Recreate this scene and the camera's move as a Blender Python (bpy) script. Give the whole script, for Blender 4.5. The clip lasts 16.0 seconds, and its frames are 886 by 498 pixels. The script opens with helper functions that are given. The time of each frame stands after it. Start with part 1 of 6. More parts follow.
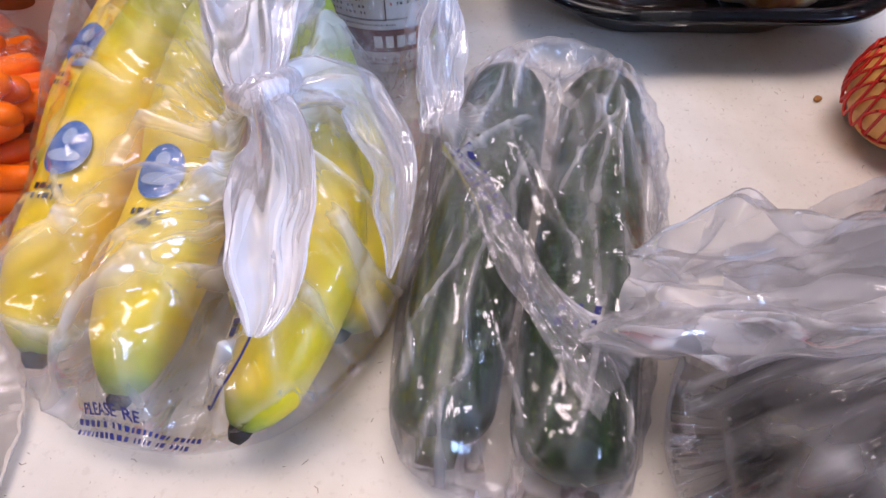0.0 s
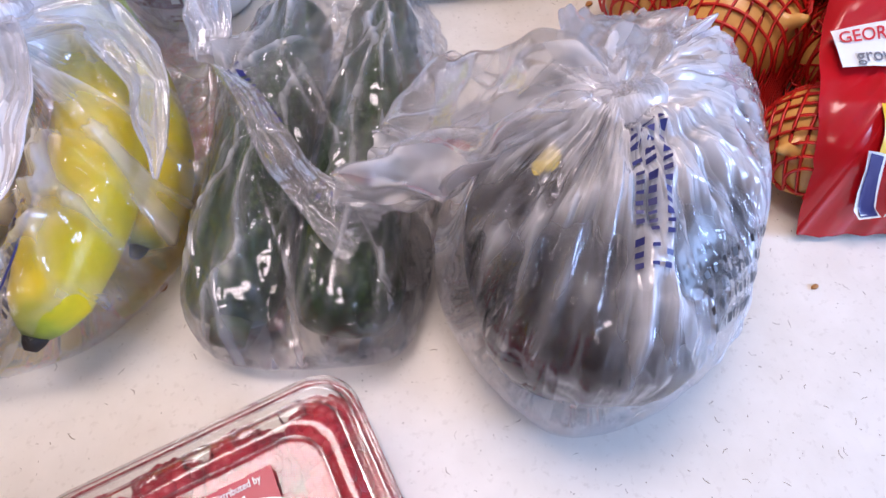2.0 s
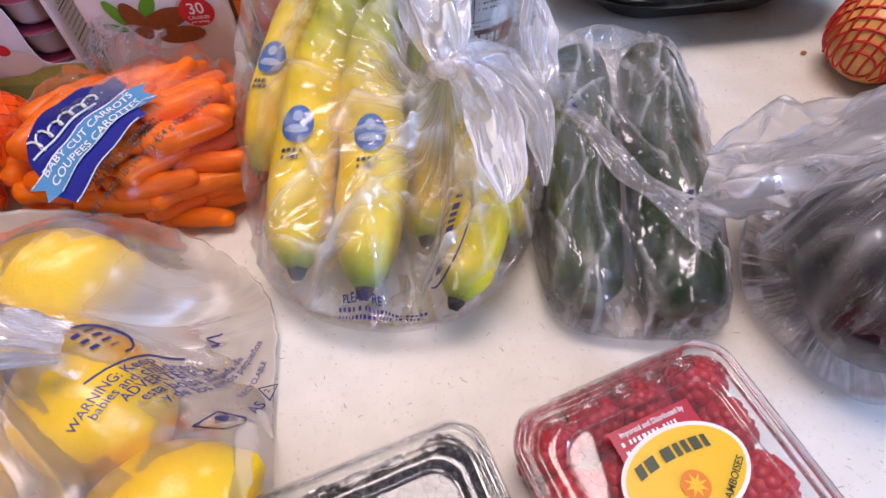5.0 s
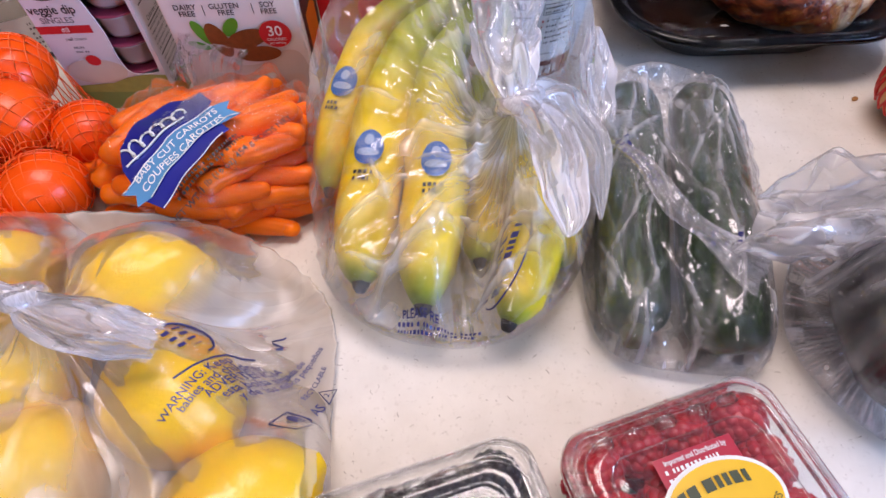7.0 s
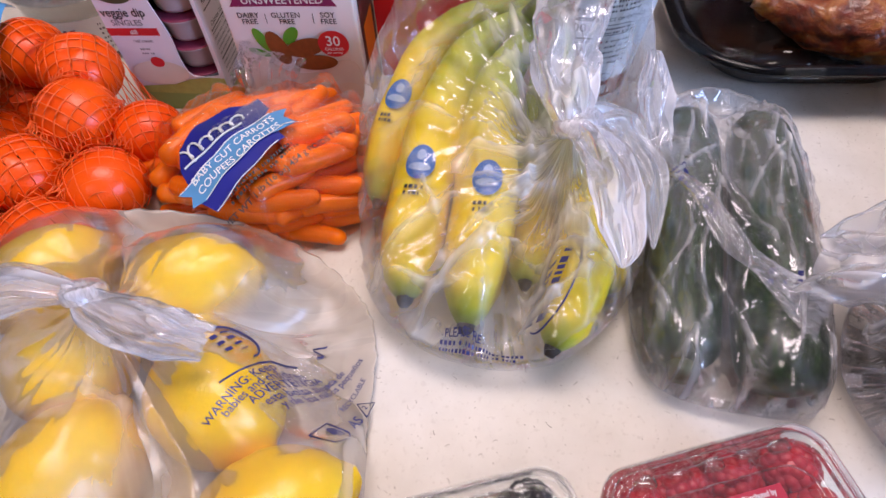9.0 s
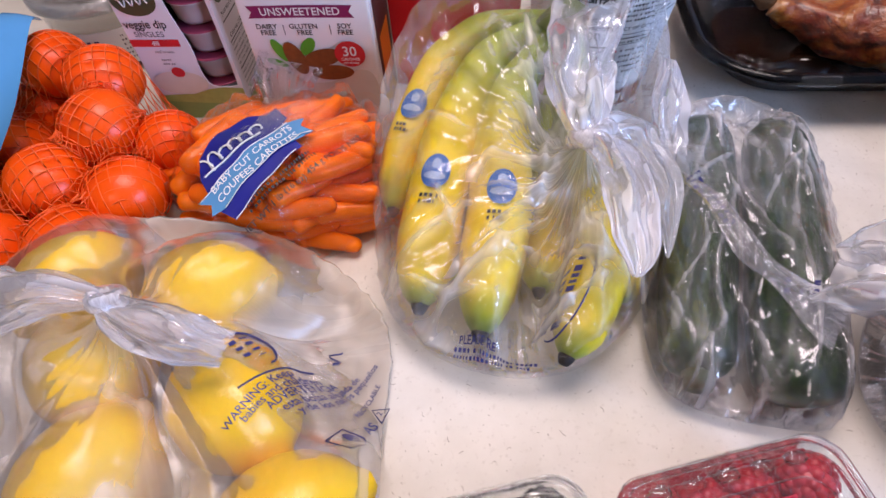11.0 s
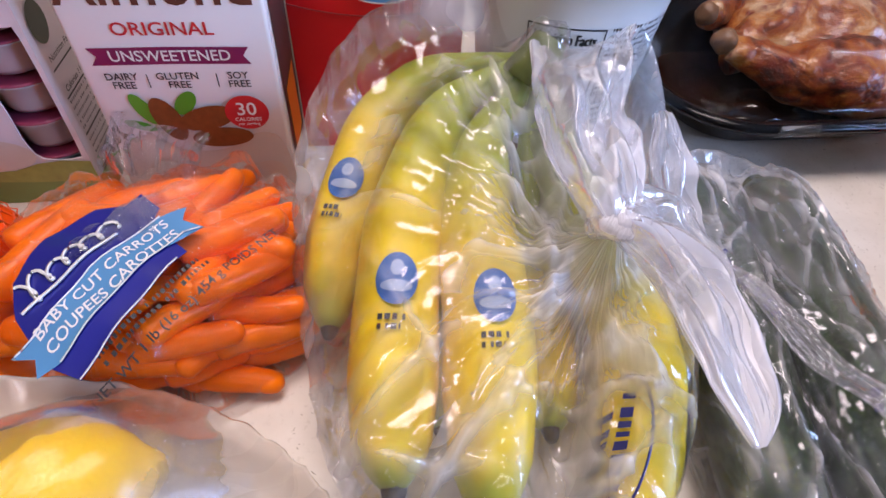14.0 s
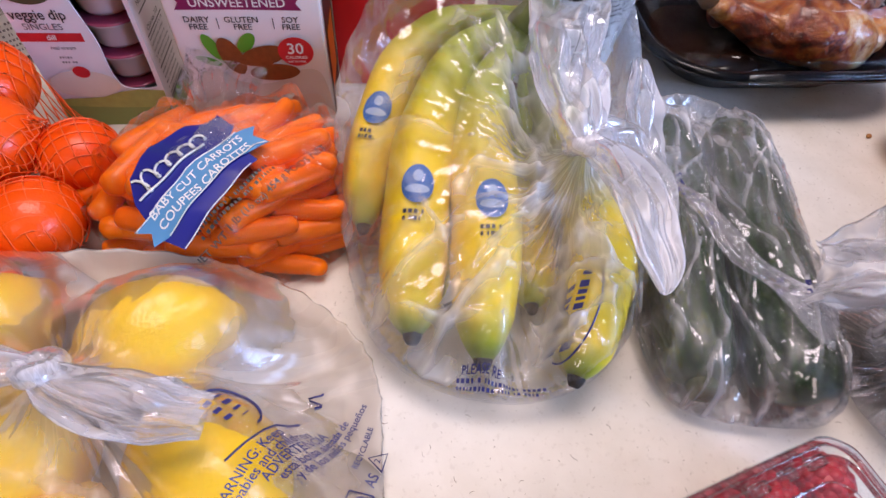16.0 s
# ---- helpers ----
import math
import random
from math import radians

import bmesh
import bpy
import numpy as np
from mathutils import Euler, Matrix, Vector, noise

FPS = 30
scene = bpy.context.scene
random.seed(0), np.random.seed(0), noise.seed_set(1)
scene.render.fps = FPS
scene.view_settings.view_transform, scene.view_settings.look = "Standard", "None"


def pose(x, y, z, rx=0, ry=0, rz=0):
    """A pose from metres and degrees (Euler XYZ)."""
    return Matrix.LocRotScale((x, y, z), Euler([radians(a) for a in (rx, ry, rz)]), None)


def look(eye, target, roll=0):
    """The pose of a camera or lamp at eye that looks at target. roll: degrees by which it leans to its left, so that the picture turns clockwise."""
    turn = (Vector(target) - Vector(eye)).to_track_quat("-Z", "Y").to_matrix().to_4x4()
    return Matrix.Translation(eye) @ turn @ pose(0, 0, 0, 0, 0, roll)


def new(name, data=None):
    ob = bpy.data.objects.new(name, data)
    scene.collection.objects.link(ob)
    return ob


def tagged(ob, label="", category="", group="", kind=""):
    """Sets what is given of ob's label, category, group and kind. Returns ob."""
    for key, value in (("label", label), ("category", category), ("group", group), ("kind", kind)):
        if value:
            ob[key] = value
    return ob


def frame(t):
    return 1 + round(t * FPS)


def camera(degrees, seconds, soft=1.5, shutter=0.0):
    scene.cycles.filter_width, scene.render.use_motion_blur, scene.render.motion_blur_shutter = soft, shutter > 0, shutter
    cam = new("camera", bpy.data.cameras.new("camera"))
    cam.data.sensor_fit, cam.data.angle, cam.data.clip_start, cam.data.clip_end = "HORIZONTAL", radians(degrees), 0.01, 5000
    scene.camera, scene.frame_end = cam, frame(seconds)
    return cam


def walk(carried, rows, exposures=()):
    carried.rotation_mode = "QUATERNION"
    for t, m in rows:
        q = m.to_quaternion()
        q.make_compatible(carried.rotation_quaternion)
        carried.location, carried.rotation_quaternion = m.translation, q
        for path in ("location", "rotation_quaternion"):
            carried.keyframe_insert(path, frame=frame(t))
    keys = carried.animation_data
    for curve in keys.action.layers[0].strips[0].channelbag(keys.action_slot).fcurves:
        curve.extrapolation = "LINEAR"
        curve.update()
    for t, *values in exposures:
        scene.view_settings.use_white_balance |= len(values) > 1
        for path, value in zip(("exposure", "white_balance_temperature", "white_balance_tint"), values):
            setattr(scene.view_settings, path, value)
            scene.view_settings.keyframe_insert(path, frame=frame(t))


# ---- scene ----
cam = camera(77.1, 16.0)
PATH = [
    (0, (0.305, 0.337, 0.255), (0.309, 1.425, -1.422), 0.6),
    (0.5, (0.324, 0.32, 0.245), (0.368, 1.43, -1.418), 1.1),
    (1, (0.374, 0.294, 0.253), (0.522, 1.364, -1.429), 2.2),
    (1.5, (0.386, 0.272, 0.25), (0.579, 1.335, -1.434), 1.6),
    (2, (0.377, 0.272, 0.251), (0.578, 1.333, -1.432), 0.1),
    (2.5, (0.358, 0.271, 0.259), (0.562, 1.345, -1.416), -0.9),
    (3, (0.327, 0.265, 0.265), (0.532, 1.353, -1.401), -1.4),
    (3.5, (0.303, 0.261, 0.273), (0.499, 1.369, -1.38), -2.0),
    (4, (0.263, 0.25, 0.3), (0.402, 1.4, -1.331), -3.3),
    (4.5, (0.23, 0.243, 0.301), (0.313, 1.405, -1.324), -3.4),
    (5, (0.213, 0.242, 0.302), (0.281, 1.399, -1.328), -3.0),
    (7.5, (0.191, 0.238, 0.325), (0.144, 1.437, -1.275), -2.9),
    (8, (0.189, 0.238, 0.324), (0.107, 1.444, -1.27), -3.3),
    (8.5, (0.189, 0.244, 0.326), (0.083, 1.45, -1.265), -3.4),
    (9, (0.184, 0.245, 0.326), (0.057, 1.451, -1.264), -3.4),
    (11.5, (0.183, 0.244, 0.33), (0.007, 1.473, -1.238), -4.9),
    (12, (0.184, 0.244, 0.33), (0.024, 1.485, -1.23), -4.6),
    (12.5, (0.181, 0.242, 0.334), (0.04, 1.494, -1.22), -4.1),
    (13, (0.18, 0.272, 0.33), (0.128, 1.554, -1.204), -1.3),
    (13.5, (0.155, 0.316, 0.297), (0.255, 1.611, -1.225), 2.3),
    (14, (0.14, 0.344, 0.271), (0.361, 1.675, -1.206), 4.1),
    (14.5, (0.118, 0.333, 0.269), (0.41, 1.687, -1.174), 6.2),
    (15, (0.114, 0.321, 0.272), (0.418, 1.639, -1.201), 7.7),
    (15.5, (0.117, 0.299, 0.298), (0.373, 1.56, -1.232), 7.2),
    (16, (0.132, 0.276, 0.314), (0.304, 1.475, -1.278), 4.8),
]
walk(cam, [(t, look(eye, target, roll)) for t, eye, target, roll in PATH], [(0, -0.31, 6500, 17), (16, -0.31, 6500, 17)])

# ---- world and light ----
CEIL = 1.52
world = bpy.data.worlds.new("world")
scene.world = world
world.use_nodes = True
_nt = world.node_tree
_sky = _nt.nodes.new("ShaderNodeTexSky")
_sky.sky_type, _sky.sun_disc = "NISHITA", False
_sky.sun_elevation, _sky.sun_rotation = radians(40), radians(120)
_nt.links.new(_sky.outputs[0], _nt.nodes["Background"].inputs[0])
_nt.nodes["Background"].inputs[1].default_value = 0.1


def lamp(name, place, target, sx, sy, watts, colour):
    data = bpy.data.lights.new(name, "AREA")
    data.shape, data.size, data.size_y, data.energy, data.color = "RECTANGLE", sx, sy, watts, colour
    ob = new(name, data)
    ob.matrix_world = look(place, target)
    return ob


# fluorescent ceiling fixture over the counter, a second one in the room, and the window's daylight
lamp("ceiling_lamp", (0.20, 0.64, CEIL - 0.035), (0.20, 0.6401, 0), 0.9, 0.46, 19.8, (1.0, 0.845, 0.81))
lamp("room_lamp", (-0.45, -1.0, CEIL - 0.035), (-0.45, -0.9999, 0), 0.5, 0.5, 5.0, (1.0, 0.83, 0.72))
lamp("window_light", (1.86, -0.35, 0.62), (0.4, 0.4, 0.0), 0.7, 0.7, 47.0, (0.34, 0.55, 1.0))

# ---- materials ----


class Mat:
    """A small node-graph helper round one principled material."""

    def __init__(self, name):
        self.m = bpy.data.materials.new(name)
        self.m.use_nodes = True
        self.t = self.m.node_tree
        self.b = self.t.nodes["Principled BSDF"]
        self.out = self.t.nodes["Material Output"]
        self.tc = self.t.nodes.new("ShaderNodeTexCoord")

    def n(self, kind, **inputs):
        node = self.t.nodes.new("ShaderNode" + kind)
        for k, v in inputs.items():
            sock = node.inputs[k.replace("_", " ")]
            self.put(sock, v)
        return node

    def put(self, sock, v):
        if isinstance(v, bpy.types.NodeSocket):
            self.t.links.new(v, sock)
        else:
            sock.default_value = v

    def noise(self, scale, detail=3, rough=0.55, vec=None, dist=0.0):
        return self.n("TexNoise", Vector=vec or self.tc.outputs["Object"], Scale=scale, Detail=detail, Roughness=rough, Distortion=dist).outputs[0]

    def ramp(self, fac, stops):
        node = self.t.nodes.new("ShaderNodeValToRGB")
        self.put(node.inputs[0], fac)
        el = node.color_ramp.elements
        while len(el) < len(stops):
            el.new(0.5)
        for e, (p, c) in zip(el, stops):
            e.position = p
            e.color = (*c, 1) if isinstance(c, tuple) else (c, c, c, 1)
        return node.outputs[0]

    def mix(self, fac, a, b, blend="MIX"):
        node = self.t.nodes.new("ShaderNodeMix")
        node.data_type, node.blend_type = "RGBA", blend
        for i, v in ((0, fac), (6, a), (7, b)):
            self.put(node.inputs[i], (*v, 1) if isinstance(v, tuple) and len(v) == 3 else v)
        return node.outputs[2]

    def math(self, op, a, b=0.0):
        node = self.t.nodes.new("ShaderNodeMath")
        node.operation = op
        self.put(node.inputs[0], a), self.put(node.inputs[1], b)
        return node.outputs[0]

    def bump(self, height, strength, dist, normal=None):
        node = self.n("Bump", Height=height, Strength=strength, Distance=dist)
        if normal:
            self.put(node.inputs["Normal"], normal)
        return node.outputs[0]

    def set(self, **kw):
        for k, v in kw.items():
            if isinstance(v, tuple) and len(v) == 3:
                v = (*v, 1)
            self.put(self.b.inputs[k.replace("_", " ")], v)
        return self


def plain(name, colour, rough=0.5, vary=0.12, scale=60, metal=0.0, bump=0.0, coat=0.0):
    k = Mat(name)
    dark = tuple(c * (1 - vary) for c in colour)
    col = k.mix(k.noise(scale, 4), dark, colour)
    k.set(Base_Color=col, Roughness=rough, Metallic=metal, Coat_Weight=coat)
    if bump:
        k.set(Normal=k.bump(k.noise(scale * 6), bump, 0.001))
    return k.m


def counter_material():
    k = Mat("cream_laminate")
    base = k.mix(k.ramp(k.noise(35, 5), [(0.35, 0.0), (0.65, 1.0)]), (0.70, 0.655, 0.575), (0.765, 0.72, 0.645))
    blot = k.ramp(k.noise(260, 3, 0.6), [(0.58, 0.0), (0.68, 1.0)])
    base = k.mix(k.math("MULTIPLY", blot, 0.5), base, (0.60, 0.55, 0.47))
    k.set(Base_Color=base, Roughness=k.ramp(k.noise(50), [(0.3, 0.38), (0.7, 0.5)]))
    k.set(Normal=k.bump(k.noise(500, 3), 0.05, 0.0006))
    return k.m


def film_material(name, haze, white=(0.86, 0.86, 0.87), rough=0.22, crinkle=0.5, gloss=0.0, size=26, even=0.45, double_up=2.6, sheen=0.75, taut=0.35, standoff=0.9, runs=0.6, milky=0.3, facet=0.35, crests=1.0, fine=0.35, along=None):
    """Thin polyethylene: clear with a milky haze, long soft creases in its gloss."""
    k = Mat(name)
    k.t.nodes.remove(k.b)
    o = k.tc.outputs["Object"]
    vm = k.t.nodes.new("ShaderNodeVectorMath")
    vm.operation = "MULTIPLY_ADD"
    nz = k.n("TexNoise", Vector=o, Scale=9.0, Detail=1.0)
    k.put(vm.inputs[0], nz.outputs[1]), k.put(vm.inputs[2], o)
    vm.inputs[1].default_value = (0.06, 0.06, 0.06)
    warp = vm.outputs[0]
    ridge = lambda sc: k.math("ABSOLUTE", k.math("SUBTRACT", k.noise(sc, 0.6, 0.4, warp), 0.5))
    uvm = k.n("Mapping", Vector=k.tc.outputs["UV"])
    uvm.inputs["Scale"].default_value = (60, 3.0, 1)
    run = k.math("ABSOLUTE", k.math("SUBTRACT", k.noise(1.0, 2, 0.5, uvm.outputs[0], 0.7), 0.5))
    h = k.math("ADD", k.math("ADD", ridge(size), k.math("MULTIPLY", ridge(size * 2.3), 0.4)), k.math("MULTIPLY", run, runs))
    # flat crumpled facets, long ones along the pull and small ones across
    fm = k.n("Mapping", Vector=k.tc.outputs["UV"])
    fm.inputs["Scale"].default_value = (46, 4.5, 1)
    if along is not None:
        k.put(fm.inputs["Vector"], o)
        fm.inputs["Rotation"].default_value = (0, 0, radians(along))
        fm.inputs["Scale"].default_value = (95, 17, 40)
    fw = k.t.nodes.new("ShaderNodeVectorMath")
    fw.operation = "MULTIPLY_ADD"
    k.put(fw.inputs[0], k.n("TexNoise", Vector=o, Scale=30.0, Detail=1.0).outputs[1]), k.put(fw.inputs[2], fm.outputs[0])
    fw.inputs[1].default_value = (1.6, 0.8, 0.0)
    cells = k.n("TexVoronoi", Vector=fw.outputs[0], Scale=1.0).outputs["Color"]
    small = k.n("TexVoronoi", Vector=warp, Scale=size * 3.0).outputs["Color"]
    tilt = k.tc.outputs["Normal"]
    for tone, amount in ((cells, facet), (small, facet * fine)):
        vt = k.t.nodes.new("ShaderNodeVectorMath")
        vt.operation = "SUBTRACT"
        k.put(vt.inputs[0], tone)
        vt.inputs[1].default_value = (0.5, 0.5, 0.5)
        va = k.t.nodes.new("ShaderNodeVectorMath")
        va.operation = "MULTIPLY_ADD"
        k.put(va.inputs[0], vt.outputs[0]), k.put(va.inputs[2], tilt)
        va.inputs[1].default_value = (amount, amount, amount)
        tilt = va.outputs[0]
    vn = k.t.nodes.new("ShaderNodeVectorMath")
    vn.operation = "NORMALIZE"
    k.put(vn.inputs[0], tilt)
    nrm = k.bump(h, crinkle, 0.016, vn.outputs[0])
    gl = k.n("BsdfGlossy", Color=(0.95, 0.96, 1.0, 1), Roughness=rough, Normal=nrm)
    dif = k.n("BsdfDiffuse", Color=(*white, 1), Normal=nrm)
    tra = k.n("BsdfTranslucent", Color=(*white, 1), Normal=nrm)
    milk = k.n("MixShader", Fac=0.4)
    k.put(milk.inputs[1], dif.outputs[0]), k.put(milk.inputs[2], tra.outputs[0])
    clear = k.n("BsdfTransparent", Color=(0.985, 0.985, 0.985, 1))
    cloud = k.ramp(k.noise(13, 2, 0.5, warp), [(0.42, haze * even), (0.52, haze * even * 1.7), (0.60, min(1.0, haze * 2.6)), (0.72, min(1.0, haze * 1.2))])
    crest = k.ramp(h, [(0.012, min(0.8, haze * 3.2) * crests), (0.04, haze * 0.7 * crests), (0.10, 0.0)])
    near = k.ramp(k.n("SeparateXYZ", Vector=k.tc.outputs["UV"]).outputs[1], [(0.0, haze * 2.6), (0.14, haze * 1.7), (0.50, 0.0)])
    bunched = k.math("MULTIPLY", near, k.ramp(run, [(0.015, 1.0), (0.05, 0.4), (0.12, 0.12)]))
    core = k.ramp(k.n("SeparateXYZ", Vector=k.tc.outputs["UV"]).outputs[1], [(0.0, 0.85 * milky), (0.10, 0.55 * milky), (0.26, 0.16 * milky), (0.45, 0.0)])
    bunched = k.math("ADD", k.math("MULTIPLY", bunched, min(1.0, crests * 2)), core)
    at = k.t.nodes.new("ShaderNodeAttribute")
    at.attribute_name = "fold"
    sl = k.t.nodes.new("ShaderNodeAttribute")
    sl.attribute_name = "standoff"
    # haze grows with the gap to the goods, standing in for scattered light
    loose = k.math("ADD", k.math("MULTIPLY", sl.outputs["Fac"], standoff), taut)
    patchy = k.math("ADD", k.math("MULTIPLY", k.n("SeparateXYZ", Vector=cells).outputs[0], min(1.0, facet * 3)), 1 - 0.5 * min(1.0, facet * 3))
    cloud = k.math("MULTIPLY", k.math("MULTIPLY", cloud, loose), patchy)
    double = k.math("MULTIPLY", k.math("POWER", at.outputs["Fac"], 1.6), min(0.5, haze * double_up))
    body = k.n("MixShader", Fac=k.math("MINIMUM", k.math("ADD", k.math("ADD", cloud, double), k.math("ADD", crest, bunched)), 0.9))
    k.put(body.inputs[1], clear.outputs[0]), k.put(body.inputs[2], milk.outputs[0])
    fr = k.n("Fresnel", IOR=1.5, Normal=nrm)
    top = k.n("MixShader", Fac=k.math("MINIMUM", k.math("ADD", k.math("MULTIPLY", fr.outputs[0], sheen), gloss), 0.5))
    k.put(top.inputs[1], body.outputs[0]), k.put(top.inputs[2], gl.outputs[0])
    k.put(k.out.inputs[0], top.outputs[0])
    return k.m


def clear_plastic(name, tint=(0.97, 0.98, 0.98), haze=0.03, gloss=0.05, rough=0.03, ior=1.42):
    k = Mat(name)
    k.t.nodes.remove(k.b)
    nrm = k.bump(k.noise(40, 2), 0.25, 0.002)
    gl = k.n("BsdfGlossy", Color=(1, 1, 1, 1), Roughness=rough, Normal=nrm)
    tr = k.n("BsdfTransparent", Color=(*tint, 1))
    df = k.n("BsdfDiffuse", Color=(0.85, 0.86, 0.87, 1))
    body = k.n("MixShader", Fac=haze)
    k.put(body.inputs[1], tr.outputs[0]), k.put(body.inputs[2], df.outputs[0])
    fr = k.n("Fresnel", IOR=ior, Normal=nrm)
    top = k.n("MixShader", Fac=k.math("MINIMUM", k.math("ADD", fr.outputs[0], gloss), 0.9))
    k.put(top.inputs[1], body.outputs[0]), k.put(top.inputs[2], gl.outputs[0])
    k.put(k.out.inputs[0], top.outputs[0])
    return k.m


def banana_material():
    k = Mat("banana_skin")
    sep = k.n("SeparateXYZ", Vector=k.tc.outputs["UV"]).outputs[0]
    u = k.math("ADD", sep, k.math("MULTIPLY", k.math("SUBTRACT", k.noise(45, 3), 0.5), 0.16))
    col = k.ramp(u, [(0.0, (0.24, 0.36, 0.04)), (0.26, (0.42, 0.47, 0.03)), (0.50, (0.88, 0.65, 0.006)), (0.86, (0.94, 0.67, 0.006)), (0.95, (0.48, 0.50, 0.04)), (1.0, (0.20, 0.28, 0.03))])
    spots = k.ramp(k.noise(420, 2), [(0.70, 0.0), (0.76, 1.0)])
    col = k.mix(k.math("MULTIPLY", spots, 0.5), col, (0.25, 0.14, 0.03))
    k.set(Base_Color=col, Roughness=0.42, Normal=k.bump(k.noise(120, 3), 0.15, 0.001), Subsurface_Weight=0.08)
    k.b.inputs["Subsurface Radius"].default_value = (0.004, 0.002, 0.0005)
    return k.m


def zucchini_material():
    k = Mat("zucchini_skin")
    st = k.n("Mapping", Vector=k.tc.outputs["UV"])
    st.inputs["Scale"].default_value = (5, 34, 1)
    streak = k.noise(1.0, 4, 0.6, st.outputs[0])
    fleck = k.ramp(k.noise(380, 2), [(0.56, 0.0), (0.68, 1.0)])
    col = k.mix(k.ramp(streak, [(0.4, 0.0), (0.75, 1.0)]), (0.004, 0.018, 0.005), (0.024, 0.072, 0.010))
    col = k.mix(k.math("MULTIPLY", fleck, 0.4), col, (0.12, 0.20, 0.06))
    k.set(Base_Color=col, Roughness=0.32, Normal=k.bump(k.noise(90), 0.12, 0.002))
    return k.m


def citrus_material(name, c1, c2, sss):
    k = Mat(name)
    col = k.mix(k.noise(25, 3), c1, c2)
    pores = k.n("TexVoronoi", Vector=k.tc.outputs["Object"], Scale=520.0).outputs["Distance"]
    k.set(Base_Color=col, Roughness=0.27, Specular_IOR_Level=0.34, Normal=k.bump(pores, 0.14, 0.0010), Subsurface_Weight=sss)
    k.b.inputs["Subsurface Radius"].default_value = (0.006, 0.002, 0.0004)
    return k.m


def carrot_material():
    k = Mat("carrot")
    st = k.n("Mapping", Vector=k.tc.outputs["UV"])
    st.inputs["Scale"].default_value = (26, 2, 1)
    rnd = k.n("ObjectInfo").outputs["Random"]
    col = k.mix(k.noise(1.0, 3, 0.6, st.outputs[0]), (1.0, 0.185, 0.001), (1.0, 0.250, 0.002))
    col = k.mix(k.math("MULTIPLY", rnd, 0.5), col, (1.0, 0.14, 0.001))
    k.set(Base_Color=col, Roughness=0.32, Specular_IOR_Level=0.25, Subsurface_Weight=0.0, Normal=k.bump(k.noise(300), 0.12, 0.001))
    k.b.inputs["Subsurface Radius"].default_value = (0.005, 0.002, 0.0004)
    return k.m


def raspberry_material():
    k = Mat("raspberry")
    rnd = k.n("ObjectInfo").outputs["Random"]
    col = k.mix(rnd, (0.42, 0.006, 0.022), (0.60, 0.014, 0.034))
    col = k.mix(k.math("MULTIPLY", k.noise(160), 0.4), col, (0.60, 0.06, 0.07))
    k.set(Base_Color=col, Roughness=0.38, Subsurface_Weight=0.12)
    k.b.inputs["Subsurface Radius"].default_value = (0.004, 0.001, 0.001)
    return k.m


def chicken_material():
    k = Mat("roast_skin")
    a = k.ramp(k.noise(20, 5, 0.62, dist=1.0), [(0.34, (0.020, 0.004, 0.002)), (0.42, (0.10, 0.016, 0.004)), (0.48, (0.28, 0.060, 0.009)), (0.56, (0.46, 0.17, 0.034)), (0.64, (0.60, 0.40, 0.23))])
    a = k.mix(k.ramp(k.noise(90, 4), [(0.52, 0.0), (0.70, 1.0)]), a, (0.20, 0.022, 0.006))
    k.set(Base_Color=a, Roughness=0.3, Coat_Weight=0.3, Normal=k.bump(k.noise(90, 5), 0.6, 0.006), Subsurface_Weight=0.04)
    k.b.inputs["Subsurface Radius"].default_value = (0.004, 0.002, 0.001)
    return k.m


def onion_material():
    k = Mat("onion_skin")
    st = k.n("Mapping", Vector=k.tc.outputs["Object"])
    st.inputs["Scale"].default_value = (170, 170, 14)
    s = k.noise(1.0, 4, 0.6, st.outputs[0])
    col = k.mix(s, (0.62, 0.25, 0.045), (0.80, 0.48, 0.14))
    k.set(Base_Color=col, Roughness=0.33, Normal=k.bump(s, 0.1, 0.001))
    return k.m


def milk_art_material():
    k = Mat("carton_board")
    k.set(Base_Color=k.mix(k.noise(30), (0.80, 0.77, 0.77), (0.84, 0.81, 0.81)), Roughness=0.42, Normal=k.bump(k.noise(700), 0.04, 0.0004))
    return k.m


M_counter = counter_material()
M_speck = plain("speck_brown", (0.30, 0.24, 0.17), 0.6)
M_wall = plain("wall_paint", (0.52, 0.48, 0.42), 0.7, 0.05, 8, bump=0.1)
M_ceiling = plain("ceiling_paint", (0.80, 0.79, 0.76), 0.8, 0.04, 8)
M_splash = plain("backsplash_tile", (0.16, 0.12, 0.09), 0.35, 0.2, 14)
M_floor = plain("floor_vinyl", (0.35, 0.29, 0.22), 0.5, 0.2, 10)
M_wood = plain("cabinet_oak", (0.36, 0.21, 0.10), 0.45, 0.3, 20)
M_film = film_material("produce_film", 0.11, (0.93, 0.93, 0.95), rough=0.06, even=0.5, crinkle=0.3, gloss=0.012, sheen=1.0, taut=0.1, standoff=1.0, facet=0.5, runs=0.2, crests=0.4, fine=0.12)
M_film_zuc = film_material("zucchini_film", 0.12, (0.93, 0.93, 0.96), crinkle=0.12, rough=0.05, gloss=0.02, sheen=1.0, taut=0.35, standoff=0.55, even=0.5, double_up=3.0, runs=0.0, facet=0.65, along=13, crests=0.0, fine=0.6, size=34)
M_film_lemon = film_material("lemon_film", 0.40, (0.69, 0.605, 0.505), rough=0.25, crinkle=0.06, even=1.15, double_up=0.6, sheen=0.5, taut=0.05, standoff=1.3, runs=0.08, milky=0.15, facet=0.07, crests=0.05)
